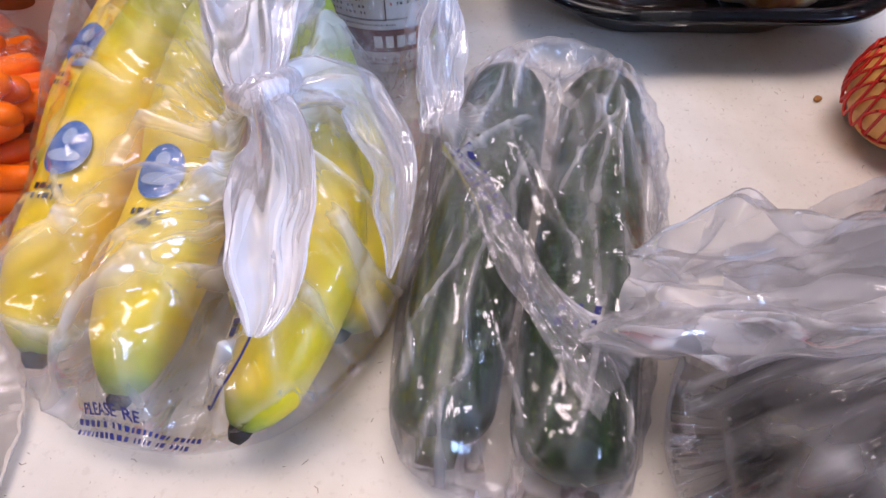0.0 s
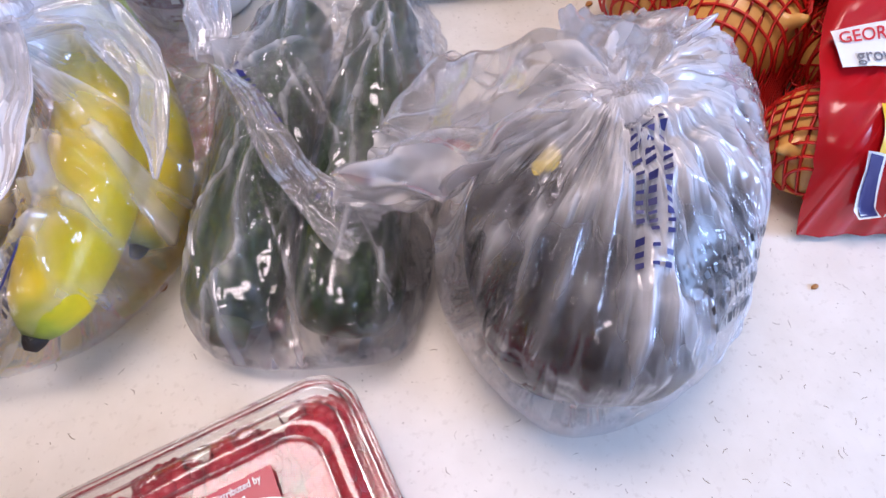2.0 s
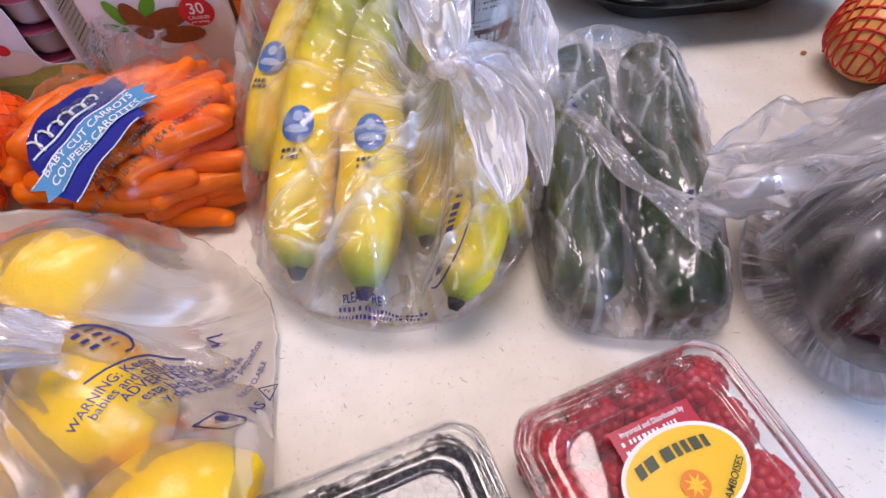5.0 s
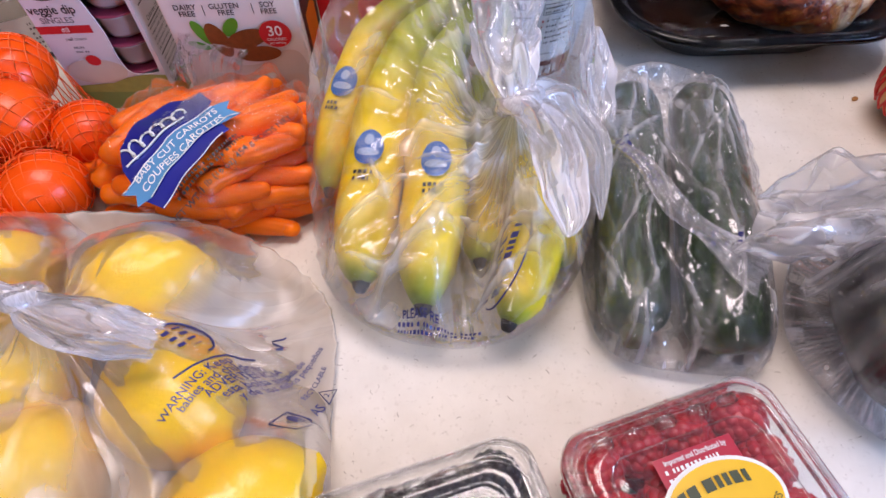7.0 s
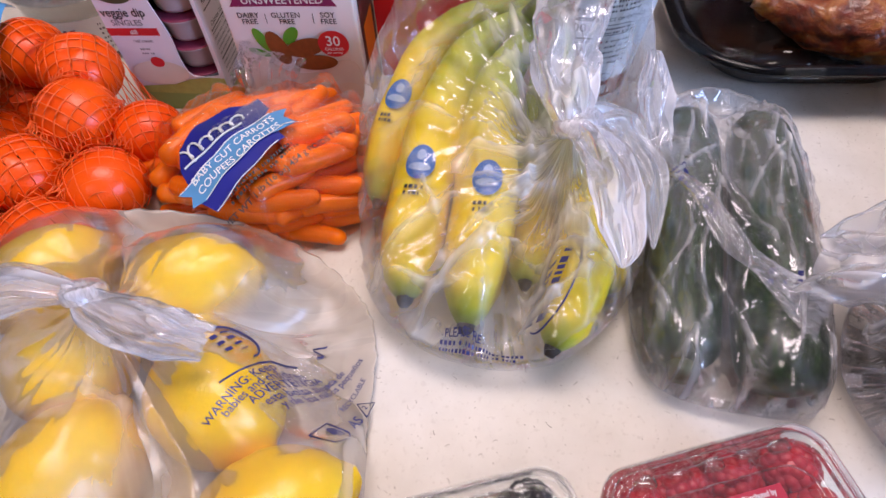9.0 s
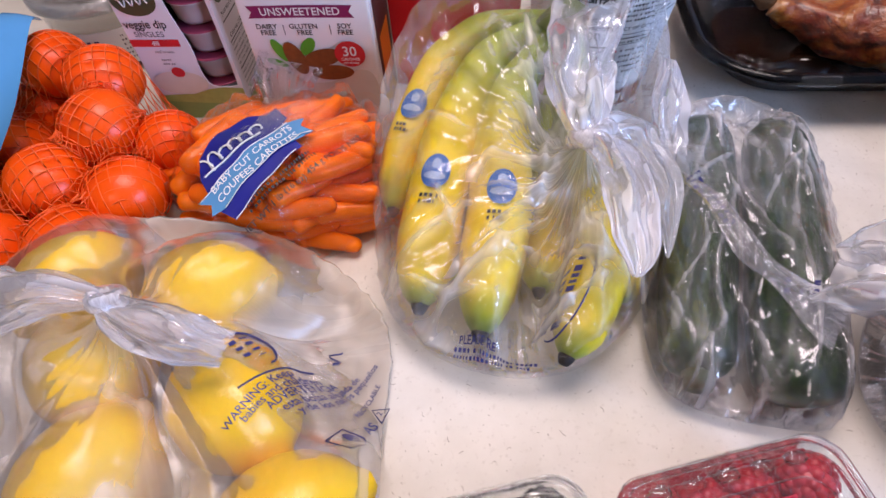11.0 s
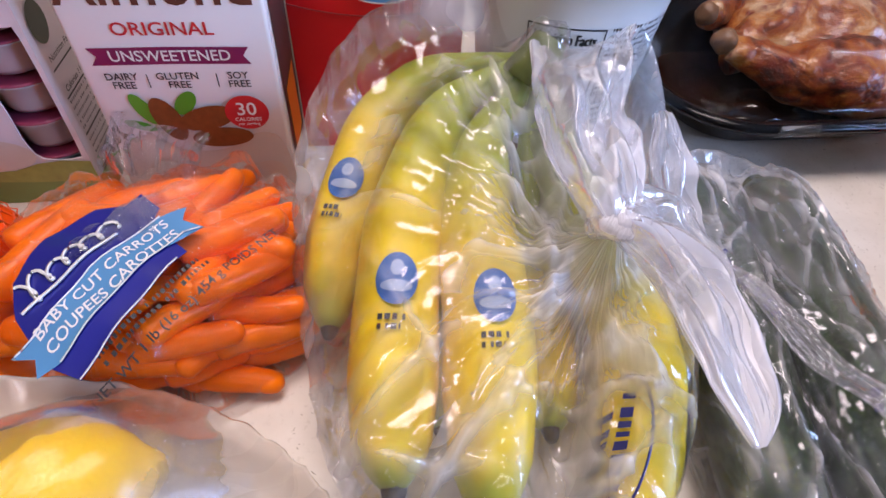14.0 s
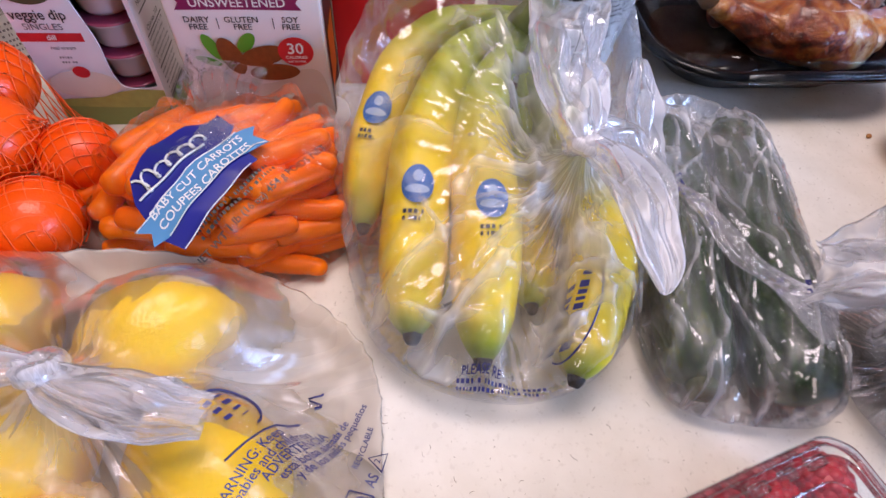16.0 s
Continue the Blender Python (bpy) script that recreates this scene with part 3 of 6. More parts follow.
def gather(path, widths, thick, folds=7, seed=0, n=34, seg=72, crumple=0.004):
    """A bunched neck or tail of film: a folded, flattened tube."""
    p = spline(path, n)
    w = np.interp(np.linspace(0, 1, n), np.linspace(0, 1, len(widths)), widths)
    h = np.interp(np.linspace(0, 1, n), np.linspace(0, 1, len(thick)), thick)
    tan = np.gradient(p, axis=0)
    tan /= np.linalg.norm(tan, axis=1)[:, None]
    verts, faces = [], []
    for i in range(n):
        side = np.cross(tan[i], (0, 0, 1.0))
        if np.linalg.norm(side) < 0.2:
            side = np.array((1.0, 0, 0))
        side /= np.linalg.norm(side)
        up = np.cross(side, tan[i])
        for j in range(seg):
            a = 2 * math.pi * j / seg
            ca, sa = math.cos(a), math.sin(a)
            rip = 1.3 * noise.noise((ca * folds * 0.45 + seed, sa * folds * 0.45, i * 0.045 + seed)) + 0.7 * noise.noise((ca * folds * 1.1 + seed, sa * folds * 1.1, i * 0.09))
            slip = 0.25 * w[i] * (i / n) ** 2 * noise.noise((ca * 1.7 + seed, sa * 1.7, 3.0))
            q = p[i] + tan[i] * slip + side * w[i] * ca * (1 + 0.35 * rip) + up * h[i] * (sa + rip * 1.3)
            nv = noise.noise_vector((q[0] * 45 + seed, q[1] * 45, q[2] * 45))
            q = q + np.array(nv) * crumple * (0.3 + i / n)
            q[2] = max(q[2], 0.0015)
            verts.append(q)
    for i in range(n - 1):
        for j in range(seg):
            faces.append((i * seg + j, i * seg + (j + 1) % seg, (i + 1) * seg + (j + 1) % seg, (i + 1) * seg + j))
    return from_arrays(verts, faces, [(0.22 * j / seg, 0.46 + 0.2 * i / n) for i in range(n) for j in range(seg)])


def strands(lines, r=0.0007):
    """Thin three-sided threads along many polylines, one mesh."""
    verts, faces = [], []
    for ln in lines:
        ln = [Vector(q) for q in ln]
        if len(ln) < 2:
            continue
        base = len(verts)
        for i, q in enumerate(ln):
            t = (ln[min(i + 1, len(ln) - 1)] - ln[max(i - 1, 0)]).normalized()
            a = t.orthogonal().normalized()
            b = t.cross(a)
            for k in range(3):
                an = 2 * math.pi * k / 3
                verts.append(q + r * (a * math.cos(an) + b * math.sin(an)))
        for i in range(len(ln) - 1):
            for k in range(3):
                faces.append((base + 3 * i + k, base + 3 * i + (k + 1) % 3, base + 3 * i + 3 + (k + 1) % 3, base + 3 * i + 3 + k))
    return from_arrays(verts, faces)


def net_over(fruit, cells, seed, squash=1.0):
    """Square-meshed net stretched over a round fruit: (x, y, z, r)."""
    x, y, z, r = fruit
    rr = r * 1.012
    rng = random.Random(seed)
    turn = rng.uniform(0.3, 1.2)
    m = Euler((rng.uniform(-0.35, 0.15), rng.uniform(-0.25, 0.25), turn)).to_matrix()
    lines = []
    for fam in (0, 1):
        for i in range(cells):
            c = -0.96 + 1.92 * (i + 0.5) / cells
            c = math.sin(c * 1.45) / math.sin(1.45) * 0.985
            ring = math.sqrt(1 - c * c)
            ln = []
            for j in range(45):
                a = 2 * math.pi * j / 44
                q = (c, ring * math.cos(a), ring * math.sin(a)) if fam == 0 else (ring * math.cos(a), c + 0.02 * math.sin(3 * a + i), ring * math.sin(a))
                q = m @ Vector(q)
                q = Vector((x + q.x * rr, y + q.y * rr, z + q.z * rr * squash))
                if q.z > z - r * 0.6:
                    ln.append(q)
                else:
                    lines.append(ln)
                    ln = []
            lines.append(ln)
    return lines

# ---- the room and the counter ----
tagged(new("counter", finish("counter", block((-1.3, -0.16, -0.04), (1.5, 1.10, 0.0), 0.006, 3), M_counter)), "cream speckled laminate kitchen counter top", "counter", kind="structure")
tagged(new("base_cabinet", finish("base_cabinet", block((-1.3, -0.10, -0.88), (1.5, 1.10, -0.045)), M_wood, False)), "plain oak base cabinet under the counter", "cabinet", kind="structure")
tagged(new("floor", finish("floor", block((-2.4, -2.6, -0.94), (2.0, 1.2, -0.885)), M_floor, False)), "brown vinyl kitchen floor", "floor", kind="structure")
tagged(new("ceiling", finish("ceiling", block((-2.4, -2.6, CEIL), (2.0, 1.2, CEIL + 0.05)), M_ceiling, False)), "white painted kitchen ceiling", "ceiling", kind="structure")
for nm, lo, hi in (("wall_north", (-2.4, 1.102, -0.94), (2.0, 1.2, CEIL)), ("wall_south", (-2.4, -2.7, -0.94), (2.0, -2.6, CEIL)), ("wall_west", (-2.5, -2.6, -0.94), (-2.4, 1.1, CEIL)),
                   ("wall_east", (1.9, 0.15, -0.94), (2.0, 1.1, CEIL)), ("wall_east_far", (1.9, -2.6, -0.94), (2.0, -0.85, CEIL)), ("wall_east_sill", (1.9, -0.85, -0.94), (2.0, 0.15, 0.12)), ("wall_east_head", (1.9, -0.85, 1.12), (2.0, 0.15, CEIL))):
    tagged(new(nm, finish(nm, block(lo, hi), M_splash if nm == "wall_north" else M_wall, False)), "dark tiled kitchen wall" if nm == "wall_north" else "cream painted kitchen wall", "wall", kind="structure")
tagged(new("backdrop", finish("backdrop", block((2.3, -1.4, -0.2), (2.32, 0.7, 1.5)), M_outside, False)), "pale blue daylight outside the window", "sky", kind="structure")
fixture = thing("ceiling_light", (0.20, 0.64, CEIL), "white fluorescent ceiling light with frosted diffuser", "light")
part("housing", block((-0.28, 0.39, CEIL - 0.02), (0.68, 0.89, CEIL - 0.001), 0.004), M_white, fixture)
room_light = thing("ceiling_light", (-0.45, -1.0, CEIL), "white square kitchen ceiling light", "light")
part("housing", block((-0.72, -1.27, CEIL - 0.02), (-0.18, -0.73, CEIL - 0.001), 0.004), M_white, room_light)
part("diffuser", block((-0.70, -1.25, CEIL - 0.031), (-0.20, -0.75, CEIL - 0.021), 0.003), M_glow, room_light)
part("diffuser", block((-0.26, 0.41, CEIL - 0.031), (0.66, 0.87, CEIL - 0.021), 0.003), M_glow, fixture, "frosted glowing diffuser")

# flecks baked into the laminate, finely proud of it
rng = random.Random(4)
verts, faces = [], []
for i in range(5200):
    x, y = rng.uniform(-0.3, 0.85), rng.uniform(0.18, 0.95)
    a, l, w = rng.uniform(0, 6.3), rng.choice((0.0006, 0.0008, 0.0010, 0.0014, 0.0032)) * rng.uniform(0.6, 1.2), rng.uniform(0.00018, 0.00042)
    c, s = math.cos(a), math.sin(a)
    q = len(verts)
    bend = rng.uniform(-0.3, 0.3) * l
    for u, v in ((-l / 2, -w / 2), (0, -w / 2 + bend), (l / 2, -w / 2), (l / 2, w / 2), (0, w / 2 + bend), (-l / 2, w / 2)):
        verts.append((x + u * c - v * s, y + u * s + v * c, 0.00012))
    faces += [(q, q + 1, q + 4, q + 5), (q + 1, q + 2, q + 3, q + 4)]
tagged(new("counter_flecks", finish("counter_flecks", from_arrays(verts, faces), M_speck, False)), "fine brown fibre flecks in the laminate", "flecks", kind="stuff")
for x, y, l, turn in ((0.554, 0.623, 0.008, 40), (0.262, 0.433, 0.006, 70), (0.590, 0.372, 0.005, 20)):
    bm = ball(l / 2, sub=2, scale=(1, 0.55, 0.3), bumpy=0.35, freq=300)
    ob = solo("crumb", bm, M_crumb, "small brown onion skin crumb on the counter", "crumb", "crumbs on the counter")
    ob.matrix_world = pose(x, y, l * 0.14, 0, 0, turn)

# ---- bananas in their bag ----
bunch = thing("banana_bunch", (0.2, 0.55, 0.0), "bunch of yellow bananas with green ends and blue stickers", "bananas")


def penta(a):
    return 1 + 0.045 * math.cos(5 * a + 0.6)


def banana(path, r, sticker=None):
    p = spline(path, 34)
    u = np.linspace(0, 1, 34)
    rad = r * np.interp(u, (0, 0.06, 0.14, 0.26, 0.45, 0.75, 0.88, 0.95, 1.0), (0.36, 0.34, 0.42, 0.80, 1.0, 1.0, 0.82, 0.52, 0.28))
    skin = part("banana", tube(p, rad, 20, penta, 0.03, path[0][0]), M_banana, bunch)
    t = p[-1] - p[-2]
    t /= np.linalg.norm(t)
    part("tip", tube([p[-1] - t * 0.001, p[-1] + t * 0.003, p[-1] + t * 0.006], [r * 0.27, r * 0.22, r * 0.13], 10, None, 0.3), M_bantip, skin, "dark dried blossom end")
    if sticker:
        i0 = sticker
        c, ahead = p[i0], p[i0] - p[i0 + 1]
        ahead /= np.linalg.norm(ahead)
        side = np.cross(ahead, (0, 0, 1.0))
        side /= np.linalg.norm(side)
        up = np.cross(side, ahead)
        rr = rad[i0] * 1.05

        def spot(a, b, lift=0.0005):
            an = a / rr
            return Vector(c + ahead * b + (rr + lift) * (side * math.sin(an) + up * math.cos(an)))
        lab = part("sticker", patch(spot, oval(0.019, 0.026), 5), M_sticker, skin, "blue oval fruit sticker")
        part("print", patch(lambda a, b: spot(a, b, 0.0009), oval(0.014, 0.006, 20, 0, -0.004), 4), M_sticker2, lab)
        part("print", patch(lambda a, b: spot(a, b, 0.0009), oval(0.006, 0.008, 16, 0, 0.005), 3), M_sticker2, lab)
        part("stamp", bars(lambda a, b: spot(a, b), 2, -0.007, -0.020, 0.0045, 0.0028, random.Random(i0), 0.1, 0.012), M_black, skin, "black stamped code bars")
    return p, rad


BANANAS = (
    ([(0.224, 0.612, 0.118), (0.184, 0.606, 0.098), (0.157, 0.560, 0.074), (0.147, 0.506, 0.060), (0.142, 0.455, 0.050), (0.140, 0.424, 0.040)], 0.0203, 20),
    ([(0.227, 0.608, 0.116), (0.200, 0.588, 0.090), (0.189, 0.538, 0.071), (0.189, 0.494, 0.058), (0.183, 0.447, 0.050), (0.178, 0.408, 0.038)], 0.0210, 20),
    ([(0.224, 0.614, 0.118), (0.182, 0.644, 0.096), (0.144, 0.630, 0.073), (0.127, 0.590, 0.058), (0.116, 0.548, 0.045), (0.112, 0.508, 0.034)], 0.0180, 21),
    ([(0.232, 0.606, 0.114), (0.240, 0.560, 0.080), (0.254, 0.475, 0.058), (0.242, 0.428, 0.048), (0.228, 0.396, 0.036)], 0.0185, None),
    ([(0.236, 0.606, 0.112), (0.254, 0.560, 0.058), (0.268, 0.500, 0.038), (0.266, 0.462, 0.030), (0.260, 0.442, 0.026)], 0.0170, None),
    ([(0.222, 0.606, 0.106), (0.178, 0.560, 0.036), (0.163, 0.500, 0.022), (0.165, 0.455, 0.022)], 0.0180, None),
    ([(0.228, 0.604, 0.106), (0.222, 0.550, 0.032), (0.222, 0.500, 0.022), (0.215, 0.450, 0.022)], 0.0180, None),
)
goods = []
for path, r, st in BANANAS:
    p, rad = banana(path, r, st)
    goods += [(*q, a) for q, a in zip(p, rad)]
part("crown", tube([(0.222, 0.608, 0.110), (0.229, 0.612, 0.120), (0.236, 0.617, 0.130)], [0.016, 0.013, 0.010], 14, None, 0.2), M_crown, bunch, "green stem crown of the bunch")
goods.append((0.234, 0.616, 0.127, 0.011))
bag = thing("plastic_bag", (0.2, 0.52, 0.0), "knotted translucent produce bag drawn over bananas", "plastic bag", "knotted produce bags")
cover = Drape([(0.105, 0.470, 0.03), (0.118, 0.430, 0.03), (0.145, 0.404, 0.03), (0.180, 0.391, 0.03), (0.215, 0.390, 0.03), (0.245, 0.402, 0.03), (0.274, 0.432, 0.03), (0.293, 0.475, 0.04), (0.300, 0.540, 0.06),
               (0.300, 0.622, 0.118), (0.268, 0.656, 0.142), (0.205, 0.664, 0.144), (0.140, 0.654, 0.128), (0.101, 0.620, 0.085), (0.094, 0.550, 0.05)], (0.236, 0.495, 0.110), goods, 3, pleats=20, pleat=0.005, crumple=0.0045)
film = part("film", cover.mesh(), M_film, bag)
part("knot", tube(spline([(0.228, 0.500, 0.108), (0.238, 0.492, 0.118), (0.248, 0.500, 0.116), (0.238, 0.506, 0.112), (0.230, 0.494, 0.116), (0.240, 0.488, 0.114)], 30), np.full(30, 0.0052), 10, None, 0.5), M_film_tail, bag, "tight knot of bunched film")
part("tail", gather([(0.238, 0.494, 0.113), (0.249, 0.465, 0.119), (0.253, 0.435, 0.116), (0.253, 0.402, 0.108)], [0.005, 0.009, 0.012, 0.0125, 0.010, 0.002], [0.004, 0.006, 0.006, 0.005, 0.003, 0.001], 2.6, 1.0, crumple=0.003), M_film_tail, bag, "flattened milky tail below the knot")
part("flap", gather([(0.235, 0.496, 0.112), (0.232, 0.530, 0.124), (0.238, 0.570, 0.130), (0.250, 0.612, 0.126)], [0.007, 0.019, 0.023, 0.016], [0.005, 0.012, 0.014, 0.008], 2.2, 2.2, 52, 110, 0.004), M_film_tail, bag, "loose milky film above the knot")
part("flap", gather([(0.242, 0.500, 0.108), (0.268, 0.512, 0.100), (0.284, 0.492, 0.088), (0.284, 0.446, 0.066)], [0.006, 0.011, 0.013, 0.012, 0.007, 0.001], [0.004, 0.006, 0.006, 0.005, 0.003, 0.0008], 2.0, 9.2, 48, 100, 0.004), M_film_tail, bag, "loose milky film beside the bunch")
ring = cover.spot(0.228, 0.424, -24, 0.0040, True)
part("print", strands([[ring(0.010 * math.cos(a), 0.026 * math.sin(a)) for a in np.linspace(-1.9, 1.9, 40)]], 0.0006), M_ink, film, "navy printed border")
part("print", bars(lambda u, v: ring(v, u), 2, -0.021, -0.002, 0.0062, 0.0042, random.Random(2), 0.12, 0.040), M_ink, film, "navy printed lettering bars")
low = cover.spot(0.188, 0.398, -8, 0.0008)
printed("print", "PLEASE RE", 0.0048, lambda u, v: low(u - 0.012, v + 0.001), M_ink, film)
part("print", bars(low, 2, -0.025, -0.004, 0.0034, 0.0019, random.Random(5), 0.3, 0.055), M_ink, film)

# ---- zucchini in their bag ----


def zucchini(path, r):
    z = thing("zucchini", path[0], "dark green zucchini inside a clear produce bag", "zucchini", "zucchini in the bag")
    p = spline(path, 26)
    u = np.linspace(0, 1, 26)
    rad = r * np.interp(u, (0, 0.03, 0.10, 0.3, 0.7, 0.9, 0.97, 1.0), (0.40, 0.66, 0.90, 1.0, 1.04, 1.0, 0.80, 0.30))
    part("body", tube(p, rad, 22, lambda a: 1 + 0.012 * math.cos(8 * a), 0.03, path[0][0] * 9), M_zuc, z)
    t = p[0] - p[1]
    t /= np.linalg.norm(t)
    part("stem", tube([p[0] - t * 0.001, p[0] + t * 0.004, p[0] + t * 0.009], [r * 0.42, r * 0.36, r * 0.34], 8, None, 0.2), M_zucend, z, "cut brown stem end")
    return [(*q, a) for q, a in zip(p, rad)]


goods = zucchini([(0.3035, 0.394, 0.024), (0.309, 0.428, 0.026), (0.322, 0.490, 0.030), (0.336, 0.555, 0.030), (0.345, 0.604, 0.027)], 0.0235)
goods += zucchini([(0.400, 0.604, 0.025), (0.393, 0.555, 0.027), (0.378, 0.490, 0.028), (0.364, 0.430, 0.029), (0.3545, 0.378, 0.027)], 0.0250)
bag = thing("plastic_bag", (0.35, 0.5, 0.0), "crinkled translucent produce bag round dark zucchini", "plastic bag", "knotted produce bags")
cover = Drape([(0.282, 0.430, 0.012), (0.286, 0.395, 0.012), (0.304, 0.379, 0.012), (0.342, 0.371, 0.012), (0.376, 0.372, 0.012), (0.394, 0.402, 0.012), (0.412, 0.460, 0.015), (0.430, 0.530, 0.015), (0.437, 0.590, 0.016),
               (0.422, 0.634, 0.02), (0.380, 0.646, 0.03), (0.335, 0.628, 0.03), (0.300, 0.570, 0.03), (0.288, 0.500, 0.018)], (0.305, 0.534, 0.068), goods, 8, pleats=22, pleat=0.0006, crumple=0.0024, creases=120, grain=77)
film = part("film", cover.mesh(), M_film_zuc, bag)
part("neck", gather([(0.303, 0.532, 0.058), (0.303, 0.548, 0.066), (0.304, 0.572, 0.076), (0.304, 0.600, 0.090)], [0.008, 0.011, 0.012, 0.007], [0.005, 0.008, 0.009, 0.005], 2.4, 3.0, 40, 84, 0.004), M_film_tail, bag, "milky bunched neck of the bag")
fold = [(0.306, 0.520, 0.062), (0.322, 0.492, 0.064), (0.336, 0.460, 0.060), (0.352, 0.428, 0.062), (0.372, 0.410, 0.056)]
part("fold", gather(fold, [0.003, 0.006, 0.008, 0.009, 0.015], [0.002, 0.0016, 0.0014, 0.0014, 0.0010], 2, 0.4, crumple=0.004), M_film_fold, bag, "raised milky fold across the bag")
pr = cover.spot(0.322, 0.500, -62, 0.001)
part("print", bars(pr, 2, -0.02, 0.002, 0.006, 0.0036, random.Random(9), 0.3, 0.045), M_ink, film, "navy printed lettering bars")
pr = cover.spot(0.362, 0.432, -20, 0.001)
part("print", bars(pr, 2, -0.012, 0.002, 0.007, 0.004, random.Random(12), 0.9, 0.024), M_ink, film)

# ---- eggplant in its bag ----
egg = thing("eggplant", (0.47, 0.41, 0.0), "large near-black eggplant inside a translucent bag", "eggplant")
p = spline([(0.446, 0.325, 0.036), (0.461, 0.380, 0.058), (0.490, 0.424, 0.058), (0.520, 0.464, 0.052)], 40)
u = np.linspace(0, 1, 40)
rad = 0.0575 * np.where(u < 0.42, np.sqrt(np.maximum(0.002, 1 - ((u - 0.42) / 0.42) ** 2)), np.interp(u, (0.42, 0.75, 0.92, 1.0), (1.0, 0.88, 0.6, 0.3)))
rad = np.minimum(rad, p[:, 2] - 0.003)
part("body", tube(p, rad, 32), M_eggplant, egg)
part("calyx", tube(p[-4:], [0.034, 0.030, 0.022, 0.012], 12, lambda a: 1 + 0.15 * math.cos(5 * a)), M_calyx, egg, "green leafy calyx")
part("stem", tube([p[-1], p[-1] + (0.012, 0.010, 0.002)], [0.008, 0.007], 10), M_calyx, egg)
goods = [(*q, a) for q, a in zip(p, rad)]
bag = thing("plastic_bag", (0.47, 0.41, 0.0), "knotted translucent bag with navy print round an eggplant", "plastic bag", "knotted produce bags")
cover = Drape([(0.397, 0.387, 0.040), (0.405, 0.358, 0.036), (0.418, 0.336, 0.034), (0.435, 0.320, 0.033), (0.462, 0.318, 0.033), (0.490, 0.327, 0.034), (0.519, 0.346, 0.038), (0.541, 0.380, 0.044), (0.566, 0.430, 0.055),
               (0.572, 0.472, 0.06), (0.555, 0.500, 0.06), (0.520, 0.508, 0.06), (0.470, 0.490, 0.055), (0.425, 0.455, 0.05), (0.402, 0.415, 0.048)], (0.461, 0.400, 0.119), goods, 14, pleats=30, pleat=0.0065, crumple=0.0030, creases=100, reach=0.22)
film = part("film", cover.mesh(), M_film_egg, bag)
part("knot", tube(spline([(0.453, 0.400, 0.118), (0.461, 0.394, 0.126), (0.470, 0.400, 0.124), (0.462, 0.407, 0.119), (0.453, 0.398, 0.123)], 26), np.full(26, 0.0058), 10, None, 0.5), M_film_tail, bag, "tight knot of bunched film")
part("tail", gather([(0.458, 0.401, 0.120), (0.438, 0.418, 0.107), (0.413, 0.434, 0.082), (0.386, 0.450, 0.054)], [0.007, 0.026, 0.032, 0.029], [0.005, 0.011, 0.014, 0.012], 3.2, 4.0, 56, 110, 0.006), M_film_tail, bag, "long crumpled tail beside the knot")
part("flap", gather([(0.462, 0.402, 0.122), (0.470, 0.420, 0.122), (0.480, 0.440, 0.116), (0.490, 0.452, 0.106)], [0.006, 0.018, 0.024, 0.014], [0.005, 0.008, 0.010, 0.006], 2.0, 5.0, 56, 110, 0.005), M_film_tail, bag, "spread milky film above the knot")
pr = cover.spot(0.460, 0.372, 78, 0.0014)
part("print", bars(pr, 3, -0.030, 0.003, 0.0040, 0.0022, random.Random(21), 0.45, 0.050), M_ink, film, "navy printed lettering bars")
pr = cover.spot(0.495, 0.345, 28, 0.001)
part("print", bars(pr, 4, -0.024, 0.006, 0.0042, 0.0019, random.Random(22), 0.4, 0.055), M_black, film)
pr = cover.spot(0.433, 0.386, 30, 0.0)
part("sticker", patch(lambda u, v: pr(u, v) + Vector((0, 0, -0.0012)), oval(0.010, 0.008, 18), 3), M_stickyellow, egg, "small yellow fruit sticker")

# ---- lemons in their bag ----
lemons, goods = [((0.003, 0.430, 0.036), 20), ((0.042, 0.357, 0.036), -40), ((0.088, 0.297, 0.034), 35), ((-0.022, 0.312, 0.036), 75), ((-0.048, 0.375, 0.040), 120), ((-0.090, 0.432, 0.035), 60)], []
for k, (c, turn) in enumerate(lemons):
    path = [(-0.044, 0, 0), (-0.039, 0, 0), (-0.034, 0, 0), (-0.022, 0, 0), (-0.008, 0, 0), (0.008, 0, 0), (0.022, 0, 0), (0.034, 0, 0), (0.040, 0, 0), (0.046, 0, 0)]
    bm = tube(spline(path, 30), np.interp(np.linspace(0, 1, 30), np.linspace(0, 1, 10), (0.004, 0.010, 0.019, 0.030, 0.0345, 0.0345, 0.030, 0.020, 0.011, 0.004)), 28, None, 0.03, k * 3.0)
    ob = solo("lemon", bm, M_lemon, "large yellow lemon inside a knotted bag", "lemon", "lemons in the bag")
    ob.matrix_world = pose(*c, 10 * k, 4, turn)
    d = Vector((math.cos(radians(turn)), math.sin(radians(turn)), 0))
    goods += [(*(Vector(c) + d * o), r) for o, r in ((-0.040, 0.013), (-0.032, 0.024), (-0.022, 0.0325), (-0.011, 0.0362), (0, 0.0370), (0.011, 0.0362), (0.022, 0.0325), (0.033, 0.024), (0.042, 0.013))]
bag = thing("plastic_bag", (0.0, 0.37, 0.0), "knotted cloudy plastic bag with printed warning round lemons", "plastic bag", "knotted produce bags")
